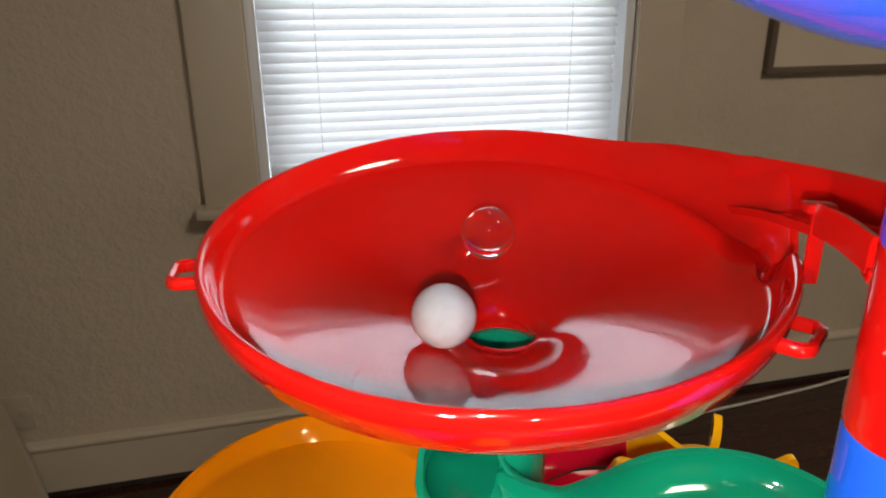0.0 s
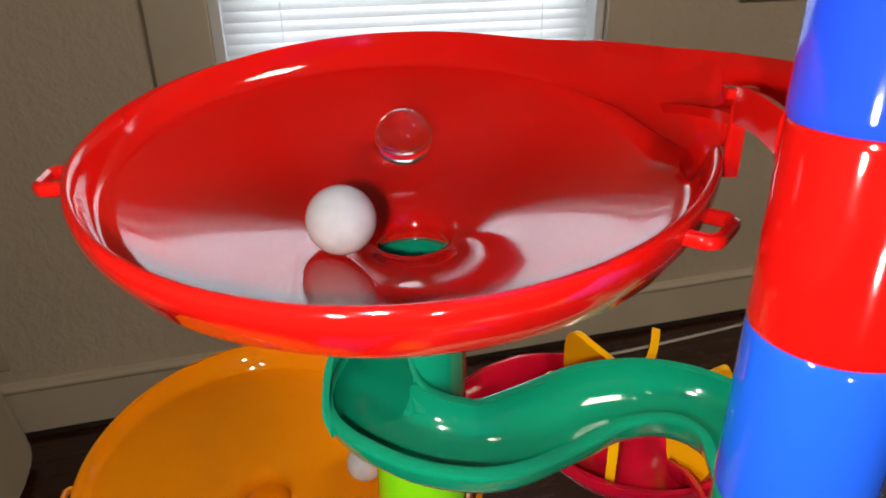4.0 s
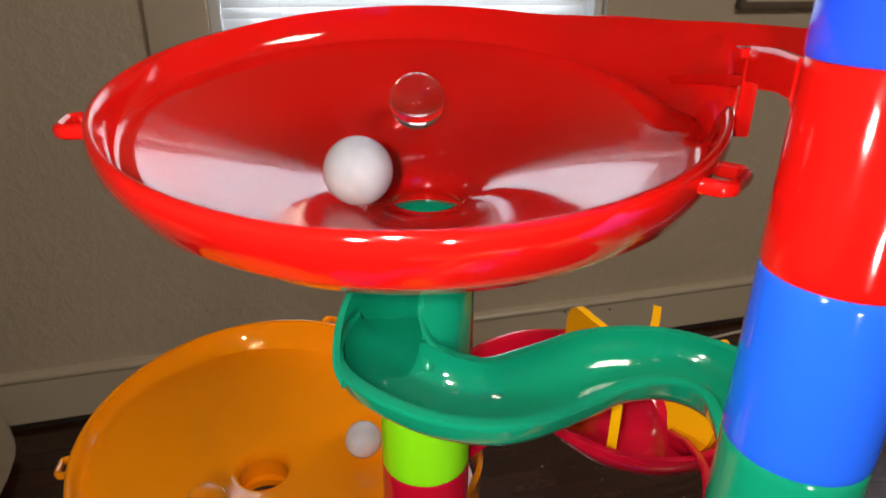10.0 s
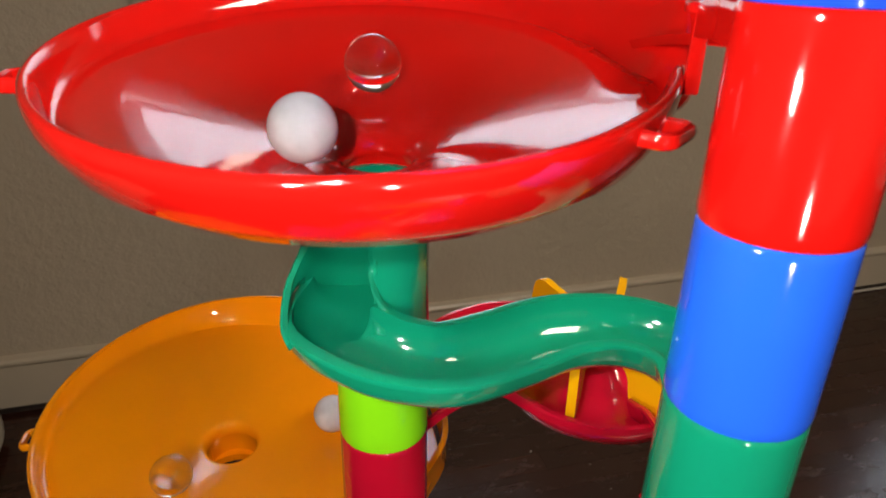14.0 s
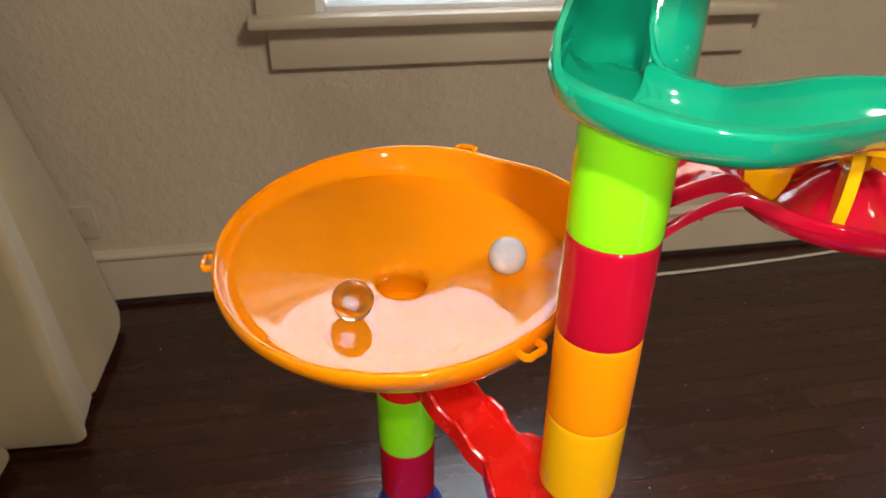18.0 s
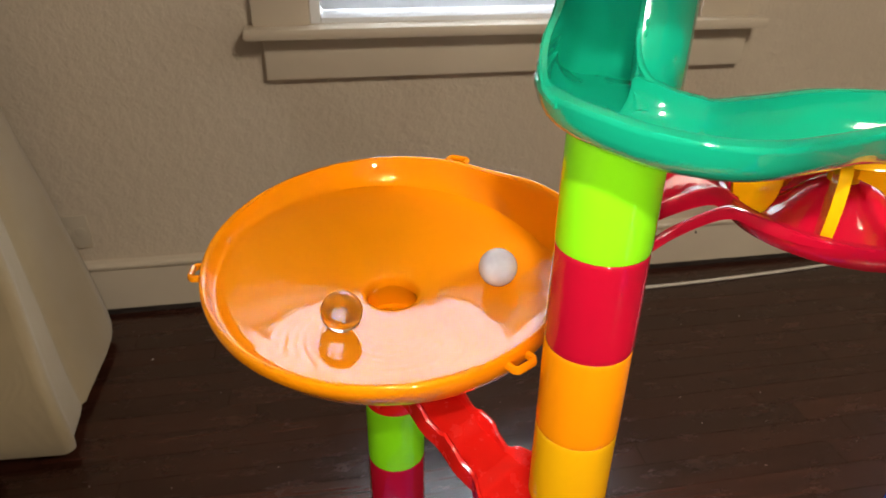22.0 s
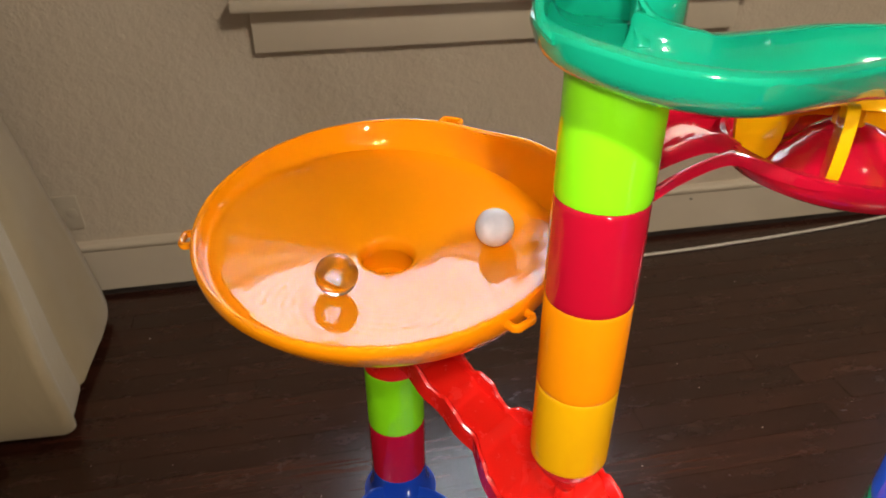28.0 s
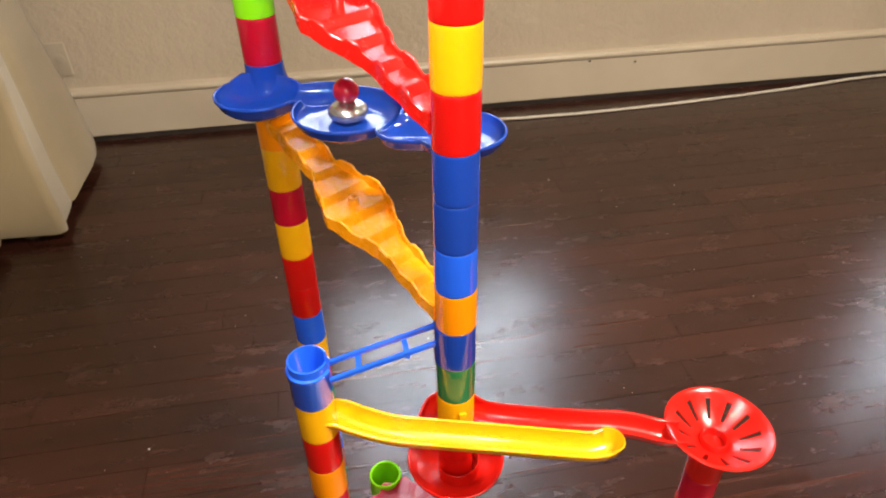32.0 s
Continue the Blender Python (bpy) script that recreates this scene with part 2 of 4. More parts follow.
# ---- mesh helpers ----
def mesh_from(name, verts, faces, mat, smooth=True, angle=38):
    me = bpy.data.meshes.new(name)
    me.from_pydata([tuple(v) for v in verts], [], faces)
    me.validate()
    bm = bmesh.new()
    bm.from_mesh(me)
    bmesh.ops.recalc_face_normals(bm, faces=bm.faces)
    bm.to_mesh(me)
    bm.free()
    if smooth:
        me.polygons.foreach_set("use_smooth", [True] * len(me.polygons))
        me.set_sharp_from_angle(angle=radians(angle))
    me.materials.append(mat)
    return me


def thing(name, label, category, at=(0, 0, 0), group="", kind=""):
    ob = new(name)
    ob.empty_display_size = 0.02
    ob.location = at
    return tagged(ob, label, category, group, kind)


def part(name, me, parent, label="", at=None):
    """One mesh under a thing or a part; its vertices are in the thing's own space."""
    ob = new(name, me)
    ob.parent = parent
    if at is not None:
        ob.matrix_basis = at if isinstance(at, Matrix) else Matrix.Translation(at)
    if label:
        ob["label"] = label
    return ob


def lathe(profile, n=48, closed=True, a0=0.0, a1=2 * math.pi):
    """Turns (r, z) points round the z axis; a closed profile makes a solid ring."""
    full = abs(a1 - a0 - 2 * math.pi) < 1e-6
    m, rows = len(profile), n if full else n + 1
    verts = []
    for i in range(rows):
        a = a0 + (a1 - a0) * i / n
        c, s = math.cos(a), math.sin(a)
        verts += [(r * c, r * s, z) for r, z in profile]
    faces = []
    for i in range(n):
        j = (i + 1) % rows
        for k in range(m if closed else m - 1):
            q = (k + 1) % m
            faces.append((i * m + k, j * m + k, j * m + q, i * m + q))
    if not full and closed:
        faces += [tuple(range(m)), tuple(range(n * m, n * m + m))]
    return verts, faces


def spline(points, per=8):
    """A Catmull-Rom curve through the points."""
    p = [Vector(v) for v in points]
    p = [p[0] * 2 - p[1]] + p + [p[-1] * 2 - p[-2]]
    out = []
    for i in range(1, len(p) - 2):
        for k in range(per):
            t = k / per
            a, b, c, d = p[i - 1:i + 3]
            out.append(0.5 * ((2 * b) + (c - a) * t + (2 * a - 5 * b + 4 * c - d) * t * t + (3 * b - a - 3 * c + d) * t ** 3))
    return out + [p[-2]]


def sweep(path, profile, caps=True, scale=None):
    """Carries a closed (sideways, up) outline along a path, upright all the way. scale(i): sideways and up factors."""
    verts, faces, m = [], [], len(profile)
    for i, p in enumerate(path):
        t = path[min(i + 1, len(path) - 1)] - path[max(i - 1, 0)]
        flat = Vector((t.x, t.y, 0)).normalized()
        side = Vector((flat.y, -flat.x, 0))
        sx, sz = scale(i / (len(path) - 1)) if scale else (1, 1)
        verts += [p + side * (x * sx) + Vector((0, 0, z * sz)) for x, z in profile]
    for i in range(len(path) - 1):
        for k in range(m):
            q = (k + 1) % m
            faces.append((i * m + k, i * m + q, (i + 1) * m + q, (i + 1) * m + k))
    if caps:
        faces += [tuple(range(m - 1, -1, -1)), tuple(range((len(path) - 1) * m, len(path) * m))]
    return verts, faces


def gutter(w, d, t=0.0018, lip=0.0009, n=14):
    """A U-shaped outline with a rounded lip: half width w, depth d; its rim is at 0."""
    outer = [(w * math.cos(a), d * math.sin(a)) for a in (math.pi + math.pi * k / n for k in range(n + 1))]
    inner = [((w - t) * math.cos(a), (d - t) * math.sin(a)) for a in (-math.pi * k / n for k in range(n + 1))]
    left = [(-(w - t) , 0.0007), (-(w - t / 2), 0.0012), (-(w + lip * 0.6), 0.0010), (-(w + lip), 0.0), (-(w + lip * 0.6), -0.0010)]
    right = [(-x, z) for x, z in reversed(left)]
    return outer[1:-1] + right + inner[1:-1] + left


def box(size, centre=(0, 0, 0), bevel=0.0, segments=2):
    bm = bmesh.new()
    bmesh.ops.create_cube(bm, size=1.0, matrix=Matrix.LocRotScale(centre, None, size))
    if bevel:
        bmesh.ops.bevel(bm, geom=bm.edges[:], offset=bevel, segments=segments, profile=0.6, affect='EDGES')
    verts = [v.co.copy() for v in bm.verts]
    bm.verts.index_update()
    faces = [tuple(v.index for v in f.verts) for f in bm.faces]
    bm.free()
    return verts, faces


def join(*pieces):
    verts, faces = [], []
    for v, f in pieces:
        k = len(verts)
        verts += list(v)
        faces += [tuple(i + k for i in q) for q in f]
    return verts, faces


def moved(piece, m):
    return [m @ Vector(v) for v in piece[0]], piece[1]


def ball(r, n=32):
    prof = [(r * math.sin(math.pi * k / (n // 2)), -r * math.cos(math.pi * k / (n // 2))) for k in range(n // 2 + 1)]
    prof = [(max(x, 0.00002), z) for x, z in prof]
    return lathe(prof, n, closed=False)


# ---- the room ----
X0, X1, Y0, Z1 = -2.1, 3.7, -2.6, 2.45


def slab(name, size, centre, mat, label, category, bevel=0.0):
    v, f = box(size, centre, bevel)
    return tagged(new(name, mesh_from(name, v, f, mat, smooth=bevel > 0)), label, category, kind="structure")


sub = slab("floor", (X1 - X0, WALL_Y - Y0 + 0.2, 0.10), ((X0 + X1) / 2, (WALL_Y + 0.2 + Y0) / 2, -0.071), DARK_GAP, "dark-stained oak strip floor, worn and scratched", "floor")
wall = tagged(new("wall_north"), "taupe painted plaster wall with rough trowel marks", "wall", kind="structure")
for xa, xb, za, zb in ((X0, WIN_X0, 0, Z1), (WIN_X1, WIN2_X0, 0, Z1), (WIN2_X1, X1, 0, Z1), (WIN_X0, WIN_X1, 0, WIN_Z0), (WIN_X0, WIN_X1, WIN_Z1, Z1), (WIN2_X0, WIN2_X1, 0, WIN_Z0), (WIN2_X0, WIN2_X1, WIN_Z1, Z1)):
    v, f = box((xb - xa, 0.16, zb - za), ((xa + xb) / 2, WALL_Y + 0.08, (za + zb) / 2))
    part("wall_section", mesh_from("wall_section", v, f, WALL, smooth=False), wall)
slab("wall_south", (X1 - X0, 0.12, Z1), ((X0 + X1) / 2, Y0 - 0.06, Z1 / 2), WALL, "plain taupe painted wall", "wall")
slab("wall_west", (0.12, WALL_Y - Y0, Z1), (X0 - 0.06, (WALL_Y + Y0) / 2, Z1 / 2), WALL, "plain taupe painted wall", "wall")
slab("wall_east", (0.12, WALL_Y - Y0, Z1), (X1 + 0.06, (WALL_Y + Y0) / 2, Z1 / 2), WALL, "plain taupe painted wall", "wall")
slab("ceiling", (X1 - X0 + 0.3, WALL_Y - Y0 + 0.4, 0.10), ((X0 + X1) / 2, (WALL_Y + Y0) / 2, Z1 + 0.05), CEILING, "off-white painted ceiling", "ceiling")

# baseboard: a flat board under a bead
base = tagged(new("baseboard"), "taupe painted baseboard with a bead along its top", "baseboard", kind="structure")
L = X1 - X0
prof = [(0, 0.018), (0.016, 0.018), (0.016, 0.128), (0.019, 0.131), (0.022, 0.136), (0.022, 0.142), (0.018, 0.147), (0.010, 0.150), (0, 0.151)]
v, f = sweep([Vector((X0, WALL_Y, 0)), Vector((X1, WALL_Y, 0))], [(x, z) for x, z in prof])
part("board", mesh_from("board", v, f, TRIM, angle=25), base)
# the open gap's shade, filled in as a dark strip
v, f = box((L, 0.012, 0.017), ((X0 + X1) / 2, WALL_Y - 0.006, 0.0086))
part("gap_shade_strip", mesh_from("gap_shade_strip", v, f, DARK_GAP, smooth=False), base, "dark strip coloured as the shade in the gap under the board")
for x, z in ((0.820, 0.124), (0.963, 0.112)):
    v, f = lathe([(0.00002, 0.0), (0.0035, 0.0), (0.0035, 0.0012), (0.00002, 0.0016)], 12, closed=False)
    part("nail_hole", mesh_from("nail_hole", v, f, DARK_GAP), base, "dark nail hole", pose(x, WALL_Y - 0.016, z, 90, 0, 0))

# ---- the windows ----
def win_part(name, size, centre, mat, bevel=0.003, label="", parent=None):
    v, f = box(size, centre, bevel)
    return part(name, mesh_from(name, v, f, mat), parent, label)


PITCH_S = 0.0222
SLAT_ARC = [(-0.0163 + 0.0326 * k / 6, 0.0025 * (1 - ((k - 3) / 3) ** 2)) for k in range(7)]


def build_window(name, x0, x1, words):
    """A sash window with casing, stool, apron, two sashes and a slatted blind."""
    win = tagged(new(name), words, "window", kind="structure")
    cx, ww, zc, zh = (x0 + x1) / 2, x1 - x0, (WIN_Z0 + WIN_Z1) / 2, WIN_Z1 - WIN_Z0
    for x in (x0 + 0.011, x1 - 0.011):
        win_part("jamb", (0.022, 0.15, zh), (x, WALL_Y + 0.072, zc), WHITE_TRIM, label="white gloss jamb", parent=win)
    for x in (x0 - 0.061, x1 + 0.061):
        win_part("casing", (0.118, 0.022, zh + 0.12), (x, WALL_Y - 0.011, zc + 0.06), TRIM, 0.004, parent=win)
    win_part("casing", (ww, 0.022, 0.118), (cx, WALL_Y - 0.011, WIN_Z1 + 0.061), TRIM, 0.004, parent=win)
    win_part("window_sill", (1.186, 0.060, 0.024), (cx + 0.009, WALL_Y - 0.028, 0.679), TRIM, 0.008, "taupe painted stool", win)
    win_part("inner_sill", (ww - 0.046, 0.13, 0.022), (cx, WALL_Y + 0.068, 0.690), WHITE_TRIM, 0.003, "white gloss inner sill", win)
    win_part("apron", (1.125, 0.019, 0.090), (cx + 0.014, WALL_Y - 0.0095, 0.621), TRIM, 0.004, parent=win)
    for z0, dy in ((0.70, 0.105), (1.31, 0.132)):
        sash = win_part("sash", (ww - 0.05, 0.026, 0.055), (cx, WALL_Y + dy, z0 + 0.030), WHITE_TRIM, label="white sash", parent=win)
        win_part("rail", (ww - 0.05, 0.026, 0.040), (cx, WALL_Y + dy, z0 + 0.600), WHITE_TRIM, parent=sash)
        for x in (x0 + 0.045, x1 - 0.045):
            win_part("stile", (0.045, 0.025, 0.522), (x, WALL_Y + dy, z0 + 0.3188), WHITE_TRIM, parent=sash)
        g = win_part("pane", (ww - 0.13, 0.004, 0.53), (cx, WALL_Y + dy, z0 + 0.3188), GLASS, 0.0, parent=sash)
        g.visible_shadow = False
    blind = thing("window_blind", "white horizontal slat blind let down in the window", "blind", (0, 0, 0), "window blinds")
    bx0, bx1 = x0 + 0.024, x1 - 0.024
    outline = SLAT_ARC + [(y, z - 0.0009) for y, z in reversed(SLAT_ARC)]
    nv = len(outline)
    v = [Vector((x, y, z)) for x in (bx0, bx1) for y, z in outline]
    f = [(k, (k + 1) % nv, nv + (k + 1) % nv, nv + k) for k in range(nv)] + [tuple(range(nv)), tuple(range(nv, 2 * nv))]
    slat_mesh = mesh_from("slat", v, f, SLAT)
    for k in range(int((WIN_Z1 - 0.032 - 0.775) / PITCH_S)):
        part("slat", slat_mesh, blind, at=pose(0, WALL_Y + 0.045, 0.775 + k * PITCH_S, 46 + 0.8 * math.sin(k * 1.7), 0, 0))
    for nm, h, z in (("bottom_rail", 0.016, 0.750), ("head_rail", 0.040, WIN_Z1 - 0.025)):
        v, f = box((bx1 - bx0, 0.040 if h < 0.02 else 0.050, h), (cx, WALL_Y + 0.045, z), 0.004)
        part(nm, mesh_from(nm, v, f, SLAT), blind, "pale " + nm.replace("_", " "))
    for x in (bx0 + 0.12, bx1 - 0.12):
        v, f = box((0.0012, 0.0008, WIN_Z1 - 0.80), (x, WALL_Y + 0.0290, (WIN_Z1 + 0.714) / 2))
        part("ladder_cord", mesh_from("ladder_cord", v, f, SLAT, smooth=False), blind)


build_window("window_1", WIN_X0, WIN_X1, "sash window behind a white slatted blind")
build_window("window_2", WIN2_X0, WIN2_X1, "second sash window behind a white slatted blind")

# framed picture further along the wall
panel = thing("framed_picture", "faded print on the wall in a thin frame, its shadow line painted dark", "picture", (1.62, WALL_Y, 1.20))
# frame bars in a dark colour that stands for the frame's shadow line
for size, c in (((0.80, 0.022, 0.018), (0, -0.011, -0.261)), ((0.80, 0.022, 0.018), (0, -0.011, 0.261)), ((0.018, 0.022, 0.504), (-0.391, -0.011, 0)), ((0.018, 0.022, 0.504), (0.391, -0.011, 0))):
    v, f = box(size, c, 0.004)
    part("frame_bar", mesh_from("frame_bar", v, f, FRAME_SHADE), panel)
v, f = box((0.764, 0.008, 0.504), (0, -0.004, 0))
part("print", mesh_from("print", v, f, TRIM, smooth=False), panel, "taupe paper print")
rp = random.Random(8)
for k in range(9):
    x, z = -0.27 + 0.055 * k + rp.uniform(-0.01, 0.01), -0.125 + rp.uniform(-0.012, 0.012)
    v, f = box((rp.uniform(0.035, 0.06), 0.002, rp.uniform(0.012, 0.03)), (x, -0.0095, z), 0.0009)
    part("drawn_stroke", mesh_from("drawn_stroke", v, f, SKETCH), panel, "faint grey drawing")

# wall socket and cord
socket = thing("wall_socket", "ivory wall socket plate just above the baseboard", "socket", (-0.630, WALL_Y, 0.232))
v, f = box((0.072, 0.006, 0.084), (0, -0.003, 0), 0.002)
part("plate", mesh_from("plate", v, f, PLATE), socket)
for x in (-0.017, 0.017):
    v, f = lathe([(0.00002, 0.0), (0.0125, 0.0), (0.0125, 0.0015), (0.011, 0.002), (0.00002, 0.002)], 24, closed=False)
    part("outlet", mesh_from("outlet", v, f, PLATE), socket, "", pose(x, -0.006, 0, 90, 0, 0))


def tube_along(points, r, n=8, per=8):
    prof = [(r * math.cos(2 * math.pi * k / n), r * math.sin(2 * math.pi * k / n)) for k in range(n)]
    return sweep(spline(points, per), prof)


v, f = tube_along([(0.05, 1.450, 0.0045), (0.139, 1.437, 0.0045), (0.435, 1.401, 0.0045), (0.769, 1.388, 0.0045), (1.122, 1.402, 0.0045), (1.45, 1.430, 0.0045), (1.80, 1.468, 0.006), (2.3, 1.47, 0.0045), (2.8, 1.46, 0.0045)], 0.0042)
tagged(new("power_cord", mesh_from("power_cord", v, f, CORD)), "pale cord lying on the floor along the baseboard", "cord")

# ---- the covered armchair at the wall ----
chair = thing("armchair", "armchair under a loose cream cotton slipcover", "armchair", (-0.79, 1.15, 0))


def soft_shell(rows, n=10):
    """A cloth body from stacked rounded rectangles: (z, cx, cy, half x, half y, corner)."""
    verts, faces = [], []
    for z, cx, cy, hx, hy, c in rows:
        for qx, qy, a0 in ((1, 1, 0), (-1, 1, 90), (-1, -1, 180), (1, -1, 270)):
            for k in range(n + 1):
                a = radians(a0 + 90 * k / n)
                verts.append(Vector((cx + qx * (hx - c) + c * math.cos(a), cy + qy * (hy - c) + c * math.sin(a), z)))
    m = 4 * (n + 1)
    for i in range(len(rows) - 1):
        for k in range(m):
            q = (k + 1) % m
            faces.append((i * m + k, i * m + q, (i + 1) * m + q, (i + 1) * m + k))
    faces += [tuple(range(m)), tuple(range((len(rows) - 1) * m, len(rows) * m))]
    for p in verts:
        k = noise.noise(Vector((p.x * 7, p.y * 7, p.z * 4)))
        p.x += 0.006 * k + 0.007 * math.sin(p.y * 38 + 3 * k) * max(0.0, 0.75 - p.z)
        p.y += 0.006 * noise.noise(Vector((p.x * 9 + 5, p.y * 9, p.z * 3)))
    return verts, faces


def cover_row(z):
    """Outline of the cover at a height: front edge, rolled corner, hollow seam in the side, flared rear edge."""
    hem = 0.012 * max(0.0, 1 - z / 0.05)
    xf, xc, xr = -0.528 - 0.028 * z - hem, -0.551 - 0.068 * z, -0.546 - 0.168 * z - hem
    corner = [(xf - 0.019 + 0.019 * math.cos(a), 1.000 + 0.019 * math.sin(a) + hem) for a in (radians(d) for d in range(-90, 46, 15))]
    side = [(xf - 0.010, 1.030), (xf * 0.6 + xc * 0.4 - 0.004, 1.075), (xc - 0.001, 1.116), (xc - 0.004, 1.126), (xc + 0.002, 1.136), (xc * 0.6 + xr * 0.4 + 0.004, 1.21), (xc * 0.3 + xr * 0.7 + 0.004, 1.29), (xr, 1.350), (xr - 0.006, 1.385), (xr - 0.03, 1.400)]
    back = [(-0.80, 1.405), (-1.05, 1.405), (-1.25, 1.400), (-1.26, 1.20), (-1.25, 0.99)]
    front = [(-1.25 + 0.69 * k / 14, 0.984 + hem) for k in range(1, 14)]
    return [Vector((x + 0.79, y - 1.15, z)) for x, y in corner + side + back + front]


levels_c = [0.022, 0.030, 0.045, 0.075] + [0.11 + 0.045 * k for k in range(18)] + [0.90, 0.925, 0.94]
verts, faces = [], []
for z in levels_c:
    shrink = 1 - 0.16 * max(0.0, (z - 0.86) / 0.08) ** 2
    for p in cover_row(z):
        q = noise.noise(Vector((p.x * 6, p.y * 6, p.z * 3.5)))
        fold = 0.006 * q + 0.004 * noise.noise(Vector((p.x * 17 + 3, p.y * 17, p.z * 5)))
        if p.y < -0.14 and p.x < 0.23:
            p.y -= 0.010 * noise.noise(Vector((p.x * 5, 2.0, p.z * 9))) + 0.004 * noise.noise(Vector((p.x * 9, 5.0, p.z * 26)))
        verts.append(Vector((p.x * shrink + fold, p.y * shrink + fold * 0.6, p.z)))
mc = len(verts) // len(levels_c)
for i in range(len(levels_c) - 1):
    faces += [(i * mc + k, i * mc + (k + 1) % mc, (i + 1) * mc + (k + 1) % mc, (i + 1) * mc + k) for k in range(mc)]
faces += [tuple(range(mc)), tuple(range(len(verts) - mc, len(verts)))]
part("back_cover", mesh_from("back_cover", verts, faces, CLOTH, angle=70), chair)
v, f = soft_shell([(0.015, -0.10, -0.31, 0.222, 0.150, 0.05), (0.03, -0.10, -0.31, 0.232, 0.158, 0.05), (0.060, -0.105, -0.31, 0.228, 0.154, 0.05), (0.085, -0.112, -0.31, 0.216, 0.146, 0.05), (0.105, -0.115, -0.31, 0.212, 0.140, 0.06), (0.121, -0.120, -0.30, 0.190, 0.120, 0.06), (0.129, -0.12, -0.30, 0.14, 0.08, 0.06)])
part("seat_cover", mesh_from("seat_cover", v, f, CLOTH, angle=60), chair)
seam = [Vector((-0.114 + sx * 0.212, -0.31 + sy * 0.142, 0.098)) for sx, sy in ((1, 1), (1, 0.4), (1, -0.3), (0.97, -0.85), (0.80, -1), (0.3, -1), (-0.4, -1), (-1, -1))]
v, f = tube_along([tuple(p) for p in seam], 0.0045, per=5)
part("piping", mesh_from("piping", v, f, CLOTH), chair, "corded seam round the seat cover")
for x, y in ((0.17, 0.18), (0.17, -0.12), (-0.4, 0.18), (-0.4, -0.12), (0.06, -0.40), (-0.26, -0.40)):
    v, f = lathe([(0.00002, 0), (0.018, 0), (0.022, 0.04), (0.00002, 0.04)], 16, closed=False)
    part("leg", mesh_from("leg", v, f, DARK_GAP), chair, "short dark wooden leg", (x, y, 0))

# ---- the marble run: columns of stacked tubes ----
A, B, C, E = Vector((0.1498, 0.0925, 0)), Vector((0.0787, 0.1926, 0)), Vector((0.0097, 0.2930, 0)), Vector((0.0225, 0.0914, 0))
R = 0.0175


def tube_mesh(h, mat):
    """A stacking tube: slightly tapered, with rounded ends and a spigot ring hidden in the one above."""
    p = [(R * 0.985, 0.0), (R * 1.004, 0.0012), (R * 1.006, 0.003), (R * 0.996, h - 0.0026), (R * 0.990, h - 0.0010), (R * 0.972, h - 0.0002),
         (R * 0.86, h - 0.0002), (R * 0.85, h - 0.002), (R * 0.85, 0.002), (R * 0.87, 0.0)]
    v, f = lathe(p, 56)
    return mesh_from("tube", v, f, mat, angle=30)


def column(at, seams, mats, label):
    """seams: heights from top to floor; mats: one for each tube between them."""
    col = thing("marble_run_column", label, "toy column", at, "columns of the marble run")
    for z1, z0, m in zip(seams, seams[1:], mats):
        part("tube", tube_mesh(z1 - z0, m), col, at=(0, 0, z0))
    return col


SA = [1.0650, 1.0245, 0.9787, 0.9314, 0.8864, 0.8405, 0.7947, 0.7520, 0.7076, 0.6629, 0.6191, 0.5774, 0.5350, 0.4930, 0.4524, 0.4105, 0.3685, 0.3260, 0.2835, 0.2410, 0.1985, 0.1560, 0.1135, 0.0710, 0.0285, 0.0]
MA = [ROYAL, RED, BLUE, GREEN, CRIMSON, BLUE, GREEN, RED, YELLOW, RED, NAVY, NAVY, BLUE, ORANGE, NAVY, DARK_GREEN, YELLOW, RED, RED, RED, BLUE, YELLOW, RED, GREEN, NAVY]
column(A, SA, MA, "tall column of stacked red, blue, green, yellow plastic tubes")
SB = [0.9030, 0.8575, 0.8140, 0.7701, 0.7272]
column(B, SB, [LIME, CRIMSON, ORANGE, YELLOW], "short hanging column of lime, crimson, orange, yellow tubes")
SC = [0.7493, 0.7045, 0.6601, 0.6186, 0.5760, 0.5338, 0.4879, 0.4460, 0.4014, 0.3590, 0.3172, 0.2739, 0.2310, 0.1880, 0.1450, 0.1020, 0.0590, 0.0160, 0.0]
MC = [RED_RAMP, LIME, CRIMSON, NAVY, ORANGE, YELLOW, CRIMSON, YELLOW, RED, RED, BLUE, YELLOW, RED, GREEN, YELLOW, BLUE, RED, GREEN]
column(C, SC, MC, "tall column of stacked red, lime, crimson, blue, yellow tubes")
SE = [0.3869, 0.3425, 0.2989, 0.2560, 0.2130, 0.1700, 0.1270, 0.0840, 0.0410, 0.0]
column(E, SE, [YELLOW, RED, ORANGE, CRIMSON, YELLOW, GREEN, BLUE, RED, YELLOW], "column of yellow, red, orange, crimson tubes under a blue cup")


# ---- bowls ----
def cone_z(r, throat, edge, slope, lean, power, turn, pinch):
    """Height of the funnel's floor between its throat (0.0165) and the foot of its wall (0.0865)."""
    k = (edge - throat - slope * 0.070) / (1 / 0.0165 ** power - 1 / 0.0865 ** power)
    return edge - slope * (0.0865 - r) - k * (1 / r ** power - 1 / 0.0865 ** power)


def smooth_step(a, b, x):
    k = max(0.0, min(1.0, (x - a) / (b - a)))
    return k * k * (3 - 2 * k)


